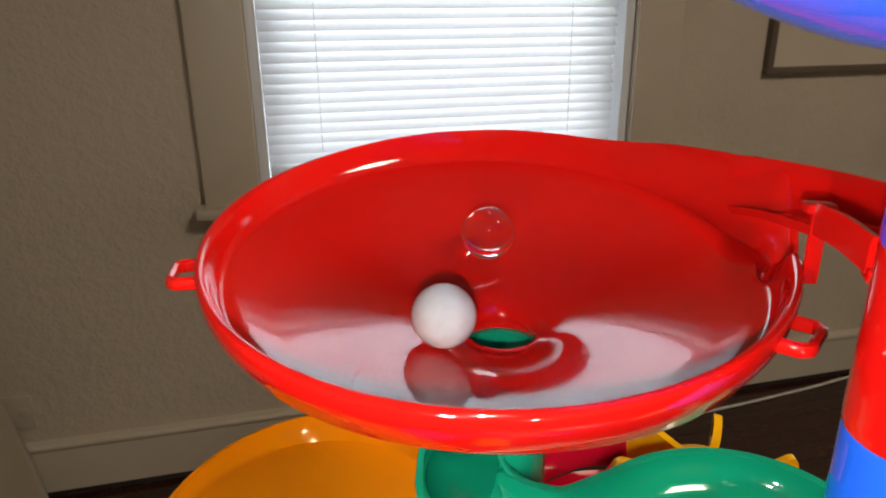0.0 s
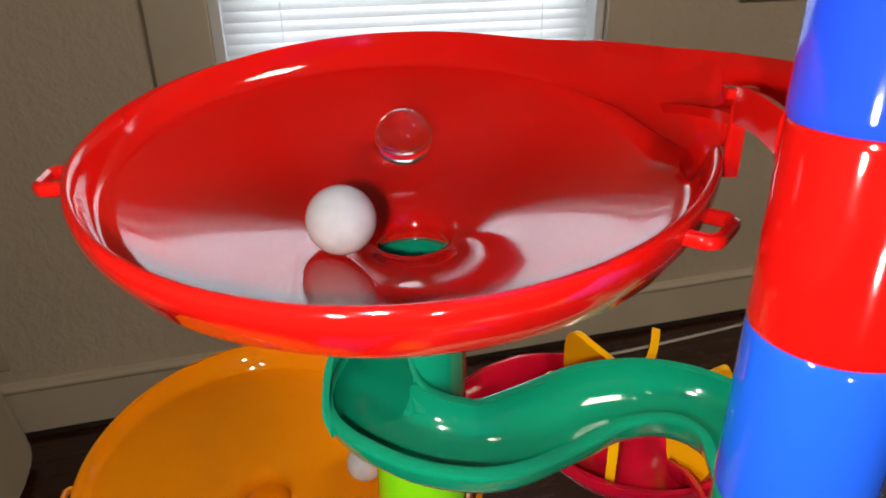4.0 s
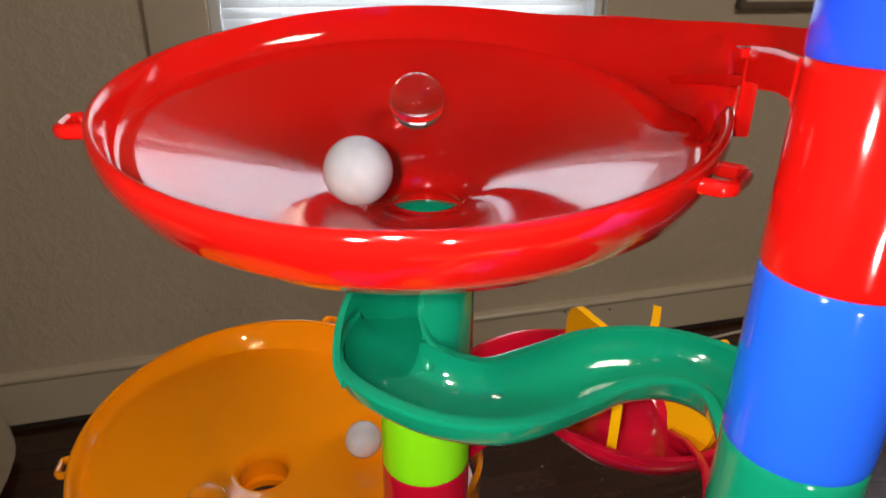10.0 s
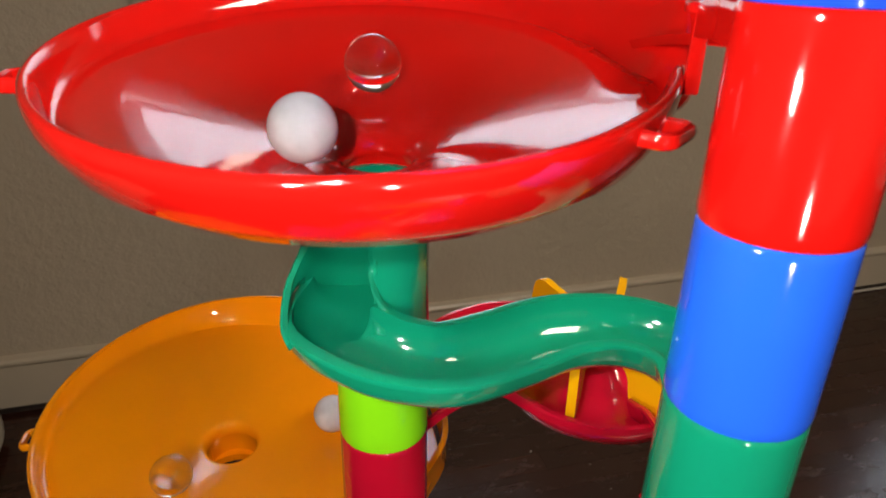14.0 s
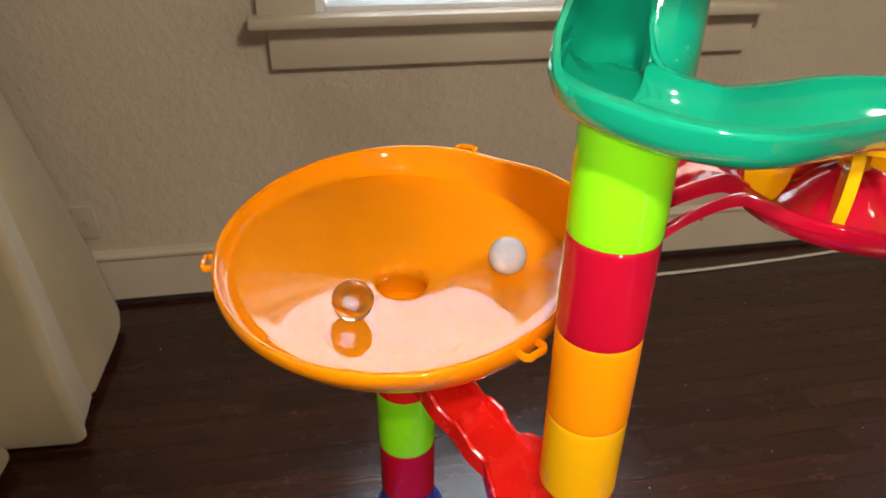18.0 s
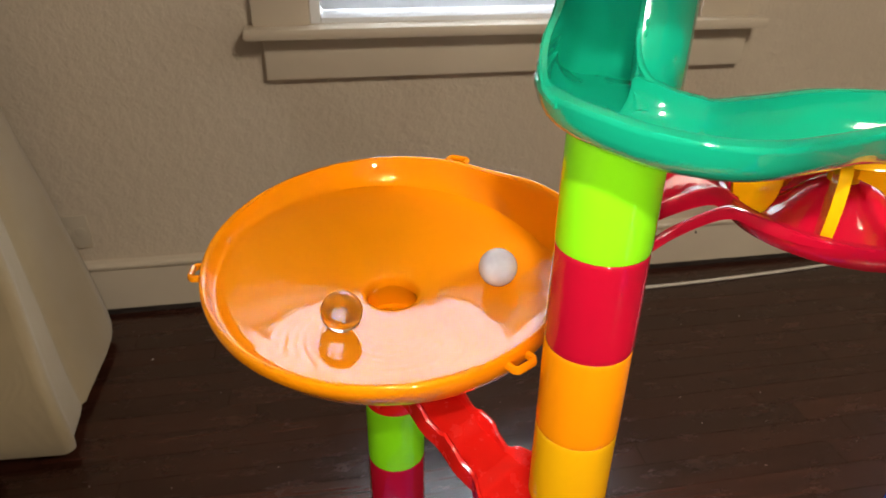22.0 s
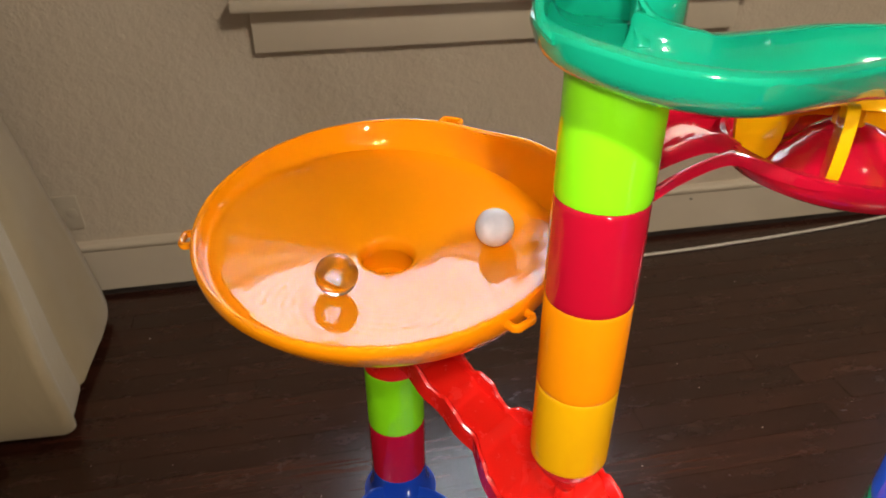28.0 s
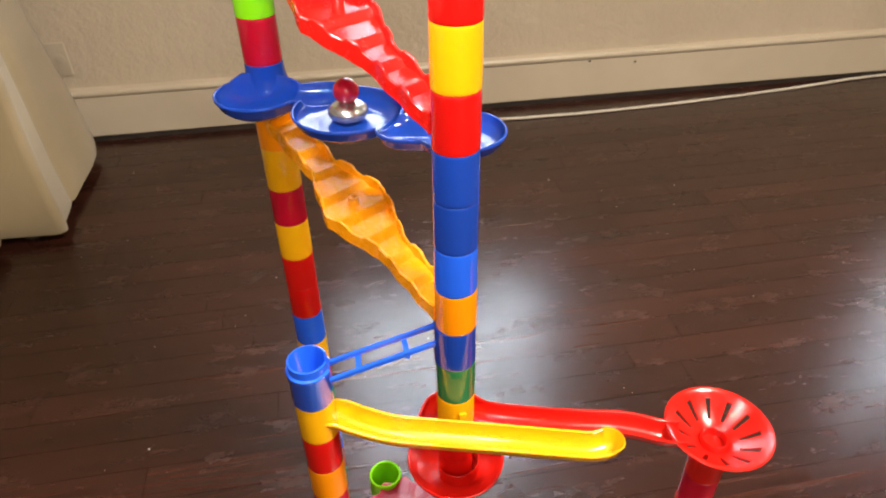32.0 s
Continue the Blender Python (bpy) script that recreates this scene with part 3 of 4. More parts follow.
def bowl_mesh(mat, off_in, off, stub_z, size, rise, floor):
    """A wide funnel, its rim climbing towards the back, its floor leaning; the throat stands off from the rim's centre."""
    n = 160
    throat, pinch = floor[0], floor[6]
    inner = [(0.0150, stub_z), (0.0150, throat - 0.0078), (0.0144 - pinch * 0.5, throat - 0.0070), (0.0136 - pinch * 0.9, throat - 0.0064), (0.0134 - pinch, throat - 0.0052), (0.0136 - pinch, throat - 0.0038), (0.0142 - pinch * 0.8, throat - 0.0022), (0.0152 - pinch * 0.4, throat - 0.0008)]
    inner += [(r, cone_z(r, *floor)) for r in (0.0165, 0.0185, 0.0210, 0.0240, 0.0275, 0.0315, 0.0360, 0.0410, 0.0470, 0.0540, 0.0620, 0.0700, 0.0790, 0.0865, 0.0890)]
    e = floor[1]
    inner += [(0.0906, e + 0.0013), (0.0918, e + 0.0026), (0.0929, e + 0.0048), (0.0938, e + 0.0074), (0.0944, e + 0.0096), (0.0949, -0.0012)]
    rim = [(0.0956, -0.0003), (0.0964, 0.0008), (0.0975, 0.0010), (0.0984, 0.0004), (0.0988, -0.0010)]
    outer = [(0.0986, -0.0050), (0.0978, -0.0120), (0.0960, -0.0190), (0.0915, -0.0255), (0.0825, -0.0300), (0.0630, -0.0345), (0.0440, -0.0385), (0.0270, -0.0420), (0.0182, -0.0450), (0.0178, stub_z)]
    prof = inner + rim + outer
    m, verts, faces = len(prof), [], []
    for i in range(n):
        a = radians(360.0 * i / n)
        h, d = rise * math.cos(a - radians(71)), (360.0 * i / n + 180) % 360 - 180
        cut = smooth_step(-31, -24, d) * (1 - smooth_step(-14, -8, d))
        swell = 0.0125 * (1 - smooth_step(-14, 40, d)) ** 2 * smooth_step(-24, -12, d)
        lift = (1 - smooth_step(20, 50, d)) * smooth_step(-26, -14, d)
        h += lift * (0.0156 - h)
        h += cut * min(0.0, -0.0130 - h)
        for j, (r, z) in enumerate(prof):
            k = max(0.0, min(1.0, (r - 0.0890) / 0.0058 if j < len(inner) + len(rim) else (z + 0.0225) / 0.0200))
            r += swell * max(0.0, min(1.0, (r - 0.0800) / 0.0150))
            c = 1 - max(0.0, min(1.0, (r - 0.020) / 0.066))
            o = off_in if j < len(inner) else off
            x, y = size * r * math.cos(a) + o[0] * c, size * r * math.sin(a) + o[1] * c
            lean = floor[3] * ((x - o[0]) * math.cos(radians(floor[5])) + (y - o[1]) * math.sin(radians(floor[5]))) * max(0.0, min(1.0, (0.0965 - r) / 0.0080))
            verts.append((x, y, z + h * k + (lean if 0.0140 < r and j < len(inner) else lean * 0.5)))
    for i in range(n):
        j = (i + 1) % n
        for k in range(m):
            q = (k + 1) % m
            faces.append((i * m + k, j * m + k, j * m + q, i * m + q))
    return mesh_from("bowl", verts, faces, mat, angle=50)


RISE = 0.0148


def ear(parent, deg, mat, r=0.0975, big=1.0, up=0.0):
    """A small moulded loop on the rim, squarish, with an open middle."""
    pts = [Vector((0.0112 * big * min(1.0, 1.25 * math.sin(a)) ** 0.7 - 0.0015, 0.0100 * big * max(-0.86, min(0.86, math.cos(a) * 1.05)), 0)) for a in (math.pi * k / 20 for k in range(21))]
    prof = [(0.0016 * math.cos(t), 0.0023 * math.sin(t)) for t in (2 * math.pi * k / 8 for k in range(8))]
    v, f = sweep(pts, prof)
    z = RISE * math.cos(radians(deg - 71)) - 0.0055 + up
    part("ear", mesh_from("ear", v, f, mat), parent, "", pose(0, 0, z, 0, 0, deg) @ pose(r, 0, 0))


def strip(path, prof, widths=None):
    return sweep(path, prof, True, widths)


def inlet(parent, shift, mat):
    """The open channel by which a marble runs in: a ledge, a tall outer wall and a short inner one."""
    o = Vector(shift)
    outer = [p - o for p in spline([(0.1640, 0.0990, 1.0235), (0.1825, 0.1240, 1.0232), (0.1885, 0.1550, 1.0228), (0.1862, 0.1900, 1.0218), (0.1800, 0.2140, 1.0206)], 8)]
    v, f = strip(outer, [(-0.0012, -0.0160), (0.0012, -0.0160), (0.0013, -0.0012), (0.0019, 0.0), (0.0008, 0.0010), (-0.0008, 0.0010), (-0.0013, -0.0008)])
    part("outer_wall", mesh_from("outer_wall", v, f, mat, angle=50), parent)
    ledge = [p - o for p in spline([(0.1540, 0.1030, 1.0135), (0.1690, 0.1270, 1.0125), (0.1748, 0.1560, 1.0095), (0.1800, 0.1880, 1.0050), (0.1792, 0.2150, 1.0000), (0.1725, 0.2380, 0.9985)], 8)]
    v, f = strip(ledge, [(-0.0135, -0.0020), (0.0135, -0.0020), (0.0135, 0.0012), (0.0080, 0.0), (-0.0080, 0.0), (-0.0135, 0.0012)], lambda q: (1.0 - 0.92 * min(1.0, q * 1.15) ** 1.2, 1.0))
    part("ledge", mesh_from("ledge", v, f, mat, angle=50), parent)
    inner = [p - o for p in spline([(0.1450, 0.1120, 1.0215), (0.1530, 0.1290, 1.0212), (0.1608, 0.1480, 1.0195)], 6)]
    v, f = strip(inner, [(-0.0012, -0.0085), (0.0012, -0.0085), (0.0013, -0.0012), (0.0019, 0.0), (0.0008, 0.0010), (-0.0008, 0.0010), (-0.0013, -0.0008)])
    part("inner_wall", mesh_from("inner_wall", v, f, mat, angle=50), parent)


RB = (B.x - 0.0008, B.y + 0.0125, 1.0048)
OB = (C.x + 0.0008, C.y + 0.0115, 0.7990)
FLOOR_R, FLOOR_O, OFF_O = (-0.0340, -0.0135, 0.2356, 0.1688, 1.10, 76, 0.0018), (-0.0245, -0.0135, 0.1438, 0.114, 1.0, 101, 0.0), (0.0, -0.0052)
for at, mat, base_z, words, deg3 in ((RB, RED, 0.9487, "large glossy red plastic funnel bowl on the column", (179, -53, 62)), (OB, ORANGE, 0.7499, "large glossy orange plastic funnel bowl on the column", (177, -60, 58))):
    axis = B if mat is RED else C
    bowl = thing("marble_bowl", words, "toy bowl", at)
    to_axis = (axis.x - at[0], axis.y - at[1])
    part("bowl", bowl_mesh(mat, to_axis if mat is RED else OFF_O, to_axis, base_z - at[2], 1.010 if mat is RED else 0.996, RISE if mat is RED else 0.0128, FLOOR_R if mat is RED else FLOOR_O), bowl)
    off = Vector((axis.x - B.x, axis.y - B.y, at[2] - RB[2]))
    inlet(bowl, Vector(at) - off, mat)
    for d in deg3:
        ear(bowl, d, mat, 0.0975 if d > -50 else 0.0965, 1.0 if mat is RED else 0.72, 0.0035 if 0 < d < 90 else 0.0)
    v, f = join(box((0.0046, 0.0022, 0.024), (0, 0, -0.0105), 0.0008), box((0.0085, 0.006, 0.003), (0, 0.002, 0.001), 0.0008))
    part("stop_tab", mesh_from("stop_tab", v, f, mat), bowl, "", pose(0.1608 - B.x + axis.x - at[0], 0.1462 - B.y + axis.y - at[1], 0.0130, 0, 0, -20))

# ---- top catcher above the tall column ----
top = thing("marble_catcher", "bright blue plastic catcher dish on top of the column", "toy funnel", (A.x, A.y, 1.0650))
v, f = lathe([(0.0178, 0.0), (0.0235, 0.0006), (0.0305, 0.0020), (0.0383, 0.0043), (0.0464, 0.0073), (0.0547, 0.0110), (0.0630, 0.0165), (0.0690, 0.0240), (0.0712, 0.0320), (0.0705, 0.0332), (0.0694, 0.0320),
              (0.0668, 0.0248), (0.0612, 0.0186), (0.0535, 0.0134), (0.0455, 0.0096), (0.0300, 0.0045), (0.0155, 0.0024), (0.0150, 0.0)], 72)
part("cup", mesh_from("cup", v, f, BLUE, angle=50), top)

# ---- green S slide ----
slide = thing("curved_slide", "glossy green plastic S-shaped marble slide between columns", "toy slide", (B.x, B.y, 0.90))
SO = Vector((B.x, B.y, 0.90))
GP = [(0.0760, 0.2040, 0.9290), (0.0705, 0.1975, 0.9290), (0.0670, 0.1870, 0.9280), (0.0612, 0.1715, 0.9248), (0.0700, 0.1582, 0.9208), (0.0835, 0.1515, 0.9185), (0.0960, 0.1505, 0.9172), (0.1160, 0.1560, 0.9160), (0.1370, 0.1620, 0.9150), (0.1570, 0.1600, 0.9140), (0.1700, 0.1500, 0.9130), (0.1740, 0.1340, 0.9125), (0.1680, 0.1160, 0.9120)]
GP[3] = (0.0590, 0.1708, 0.9248)
g_prof, g_path = gutter(0.0163, 0.0165, t=0.0030, lip=0.0006, n=18), spline(GP, 8)
v, f = sweep([p - SO for p in g_path], g_prof)
gm = len(g_prof)
for i in range(len(g_path)):
    q = i / (len(g_path) - 1)
    for k, (x, z) in enumerate(g_prof):
        p = v[i * gm + k]
        if x > 0:
            p.z -= 0.0030 * (x / 0.0163) ** 2 * (1 - 0.6 * smooth_step(0.55, 0.85, q))
        elif q < 0.36:
            low = 1 - smooth_step(0.20, 0.30, q)
            p.z -= low * max(0.0, z + 0.0140)
part("channel", mesh_from("channel", v, f, GREEN, angle=45), slide)
# sleeve round the column, cut away where the marble drops in
v, f = lathe([(R * 0.99, 0.0), (R * 1.005, 0.002), (R * 1.0, 0.0455), (R * 0.96, 0.0462), (R * 0.87, 0.0462), (R * 0.86, 0.0)], 48, True, radians(-108), radians(112))
part("sleeve", mesh_from("sleeve", v, f, GREEN, angle=35), slide, "", (0, 0, 0.0022))
# spigot that stands up into the red bowl's throat
v, f = lathe([(0.0122, 0.0), (0.0146, 0.0), (0.0146, 0.0150), (0.0122, 0.0150)], 40)
part("spigot", mesh_from("spigot", v, f, GREEN, angle=35), slide, "", (0, 0, 0.0470))
# rounded front edge of the sleeve, running on into the channel's inner lip
v, f = tube_along([p - SO for p in (Vector((0.0734, 0.1762, 0.9475)), Vector((0.0734, 0.1762, 0.9390)), Vector((0.0735, 0.1758, 0.9300)), Vector((0.0752, 0.1738, 0.9240)), Vector((0.0800, 0.1705, 0.9196)), Vector((0.0890, 0.1668, 0.9168)))], 0.0017)
part("sleeve_edge", mesh_from("sleeve_edge", v, f, GREEN), slide)
# concave wall of the drop, flaring from the sleeve's top out to the channel's rim
top_line = spline([(0.0863, 0.2058, 0.9478), (0.0748, 0.2073, 0.9478), (0.0680, 0.2055, 0.9478), (0.0626, 0.2022, 0.9478), (0.0577, 0.1975, 0.9462), (0.0537, 0.1898, 0.9400), (0.0470, 0.1800, 0.9312), (0.0440, 0.1690, 0.9236), (0.0452, 0.1620, 0.9205)], 7)
low_line = spline([(0.0863, 0.2058, 0.9100), (0.0748, 0.2073, 0.9100), (0.0672, 0.2058, 0.9110), (0.0605, 0.2035, 0.9130), (0.0556, 0.1980, 0.9180), (0.0512, 0.1900, 0.9260), (0.0462, 0.1800, 0.9262), (0.0442, 0.1685, 0.9216), (0.0456, 0.1618, 0.9190)], 7)
verts, faces, nr = [], [], 9
for p, q in zip(top_line, low_line):
    away = Vector(((p.x + q.x) / 2 - B.x, (p.y + q.y) / 2 - B.y, 0)).normalized()
    hh = (p - q).length
    line = [p.lerp(q, k / (nr - 1)) - away * (0.16 * hh * 4 * (k / (nr - 1)) * (1 - k / (nr - 1))) for k in range(nr)]
    lipped = [p - away * 0.0006 + Vector((0, 0, 0.0010)), p + away * 0.0016 + Vector((0, 0, 0.0010)), p + away * 0.0026]
    outer = [w + away * 0.0024 for w in line[1:]]
    for w in lipped + outer + line[::-1]:
        verts.append(w - SO)
mm = 3 + (nr - 1) + nr
for i in range(len(top_line) - 1):
    for k in range(mm):
        q = (k + 1) % mm
        faces.append((i * mm + k, i * mm + q, (i + 1) * mm + q, (i + 1) * mm + k))
faces += [tuple(range(mm)), tuple(range(len(verts) - mm, len(verts)))]
part("drop_wall", mesh_from("drop_wall", verts, faces, GREEN, angle=50), slide)

# ---- crimson dish with a yellow wheel ----
DC = Vector((0.1755, 0.1965, 0.8680))
dish = thing("wheel_dish", "crimson plastic dish track holding a yellow paddle wheel", "toy dish", DC)
v, f = lathe([(0.00002, 0.0070), (0.008, 0.0062), (0.013, 0.0030), (0.019, -0.0042), (0.025, -0.0092), (0.032, -0.0102), (0.038, -0.0080), (0.0412, -0.002), (0.0428, 0.0008), (0.0447, 0.0004), (0.0444, -0.003), (0.0412, -0.0098), (0.034, -0.0134), (0.018, -0.0130), (0.00002, -0.0125)], 72, closed=False)
part("dish", mesh_from("dish", v, f, CRIMSON, angle=50), dish)
v, f = sweep([p - DC for p in spline([(0.156, 0.105, 0.8760), (0.172, 0.120, 0.8745), (0.185, 0.140, 0.8720), (0.190, 0.160, 0.8690), (0.189, 0.172, 0.867)], 7)], gutter(0.0145, 0.016))
part("feed_channel", mesh_from("feed_channel", v, f, CRIMSON), dish)
for pts, d in (([(0.0900, 0.2130, 0.8490), (0.1080, 0.2140, 0.8600), (0.1265, 0.2065, 0.8705), (0.1330, 0.1985, 0.8690)], 0.0075), ([(0.0955, 0.1990, 0.8490), (0.1100, 0.1975, 0.8600), (0.1245, 0.1910, 0.8698), (0.1330, 0.1830, 0.8690), (0.1405, 0.1702, 0.8684), (0.1475, 0.1632, 0.8684), (0.1570, 0.1567, 0.8680)], 0.0050),
               ([(0.0900, 0.2190, 0.8660), (0.1010, 0.2295, 0.8710), (0.1150, 0.2380, 0.8755), (0.1300, 0.2420, 0.8770), (0.1450, 0.2435, 0.8770), (0.1700, 0.2400, 0.8750)], 0.0160)):
    v, f = sweep([p - DC for p in spline(pts, 7)], [(-0.0012, -d), (0.0012, -d), (0.0014, -0.001), (0.0008, 0.0), (-0.0008, 0.0), (-0.0014, -0.001)], scale=lambda s: (1.0, 1.0 if d > 0.006 else 1.0 - 0.75 * max(0.0, (s - 0.55) / 0.45)))
    part("rail", mesh_from("rail", v, f, CRIMSON), dish)
v, f = sweep([p - DC for p in spline([(0.0920, 0.2180, 0.8480), (0.1080, 0.2240, 0.8560), (0.1300, 0.2240, 0.8640), (0.1480, 0.2220, 0.8640)], 5)], [(-0.0125, -0.0015), (0.0125, -0.0015), (0.0125, 0), (-0.0125, 0)])
part("chute_floor", mesh_from("chute_floor", v, f, CRIMSON), dish)
wheel = thing("paddle_wheel", "yellow plastic paddle wheel with curved blades in the dish", "toy wheel", (DC.x - 0.0010, DC.y + 0.001, 0.8610))
v, f = lathe([(0.00002, 0.030), (0.004, 0.030), (0.010, 0.0285), (0.017, 0.0265), (0.019, 0.0245), (0.017, 0.0235), (0.006, 0.0225), (0.005, 0.0), (0.00002, 0.0)], 32, closed=False)
part("hub", mesh_from("hub", v, f, YELLOW, angle=50), wheel)
blade_line = [(0.0070, 0.0165, 0), (0.0130, 0.0165, 0), (0.0180, 0.0155, 0), (0.0212, 0.0115, 0), (0.0225, 0.0050, 0), (0.0255, -0.0008, 0), (0.0305, -0.0025, 0), (0.0355, -0.0010, 0), (0.0390, 0.0040, 0), (0.0408, 0.0120, 0), (0.0412, 0.0210, 0), (0.0400, 0.0290, 0), (0.0365, 0.0315, 0), (0.0290, 0.0292, 0), (0.0190, 0.0275, 0), (0.0070, 0.0268, 0)]
blade_out = [(p.x, p.y) for p in spline(blade_line, 3)]
bn = len(blade_out)
bv = [Vector((r, s * 0.0019 + 0.007 * ((r - 0.01) / 0.034) ** 2, z)) for s in (-1, 1) for r, z in blade_out]
bf = [tuple(range(bn - 1, -1, -1)), tuple(range(bn, 2 * bn))] + [(k, (k + 1) % bn, bn + (k + 1) % bn, bn + k) for k in range(bn)]
blade_mesh = mesh_from("blade", bv, bf, YELLOW, angle=40)
for k in range(6):
    part("blade", blade_mesh, wheel, at=pose(0, 0, 0, 0, 0, 60 * k + 40))


# ---- cascade ramps ----
def cascade(label, start, end, z0, z1, mat, foot=False):
    """A chute of small steps with scalloped walls and a diamond-shaped landing half way."""
    ob = thing("cascade_ramp", label, "toy ramp", (start.x, start.y, z1), "cascade ramps")
    o = Vector((start.x, start.y, z1))
    d = (end - start)
    length, flat = d.length, d.normalized()
    side = Vector((flat.y, -flat.x, 0))
    n, steps, verts, faces = 190, 9, [], []
    for i in range(n + 1):
        s = i / n
        q = s * steps
        k = math.floor(q)
        fr = q - k
        drop = (k + (0.44 * fr / 0.80 if fr < 0.80 else 0.44 + 0.56 * (fr - 0.80) / 0.20)) / steps
        z = z0 + (z1 - z0) * drop - z1
        w = 0.0122 + 0.0190 * max(0.0, 1 - abs(s - 0.5) / 0.20) ** 0.85 if abs(s - 0.5) < 0.20 else 0.0122
        w += 0.0007 * math.sin(q * 2 * math.pi)
        h = 0.0080 + 0.0018 * math.tanh(3 * math.sin(q * 2 * math.pi + 1.1))
        zs = z0 + (z1 - z0) * s - z1
        p = start + flat * (0.008 + (length - 0.020) * s) - o
        for x, zz in ((-w - 0.0022, zs - 0.0062), (-w - 0.0026, zs + h - 0.0006), (-w - 0.0012, zs + h + 0.0004), (-w, zs + h - 0.0006), (-w + 0.0008, z), (w - 0.0008, z), (w, zs + h - 0.0006), (w + 0.0012, zs + h + 0.0004), (w + 0.0026, zs + h - 0.0006), (w + 0.0022, zs - 0.0062)):
            verts.append(Vector((p.x, p.y, 0)) + side * x + Vector((0, 0, zz)))
    m = 10
    for i in range(n):
        for k in range(m):
            q = (k + 1) % m
            faces.append((i * m + k, i * m + q, (i + 1) * m + q, (i + 1) * m + k))
    faces += [tuple(range(m)), tuple(range(n * m, n * m + m))]
    part("chute", mesh_from("chute", verts, faces, mat, angle=30), ob)
    mid = start.lerp(end, 0.50 if foot else 0.475) - o
    zm = (z0 + z1) / 2 - z1 + (0.0 if foot else 0.006)
    up = 0.0170 if foot else 0.0040
    v, f = lathe([(0.0026, -0.006), (0.0052, -0.006), (0.0046, up - 0.0008), (0.0040, up), (0.0032, up), (0.0026, up - 0.0008)], 24)
    part("boss", mesh_from("boss", v, f, mat), ob, "", (mid.x, mid.y, zm))
    return ob


cascade("scarlet plastic cascade ramp with small steps and scalloped walls", C, A, 0.7340, 0.6350, RED_RAMP, True)
cascade("orange plastic cascade ramp with small steps and scalloped walls", C, A, 0.5630, 0.4620, ORANGE_RAMP)
cone = thing("cone_foot", "crimson plastic cone foot under the hanging column", "toy foot", (B.x, B.y, 0.7020))
v, f = lathe([(0.00002, 0.0), (0.0034, 0.0003), (0.0050, 0.0022), (0.0085, 0.0085), (0.0130, 0.0160), (0.0160, 0.0215), (0.0172, 0.0251), (0.00002, 0.0251)], 40, closed=False)
part("cone", mesh_from("cone", v, f, CRIMSON), cone)

# ---- blue tray with a spinner ----
M = Vector((0.0796, 0.2000, 0))
TZ = 0.6075
tray = thing("wavy_tray", "deep blue plastic S-shaped tray track between columns", "toy tray", (M.x, M.y, TZ))
# plan of the track: a cup at one column, a neck, a round middle and a bend round the other column
LOBES = [((-0.0740, 0.0450), (-0.0740, 0.0450), 0.0360), ((-0.060, 0.0390), (-0.018, 0.0370), 0.0175), ((0.0, -0.004), (0.0, -0.004), 0.0440),
         ((0.042, -0.048), (0.070, -0.055), 0.0220), ((0.083, -0.060), (0.083, -0.060), 0.0340)]


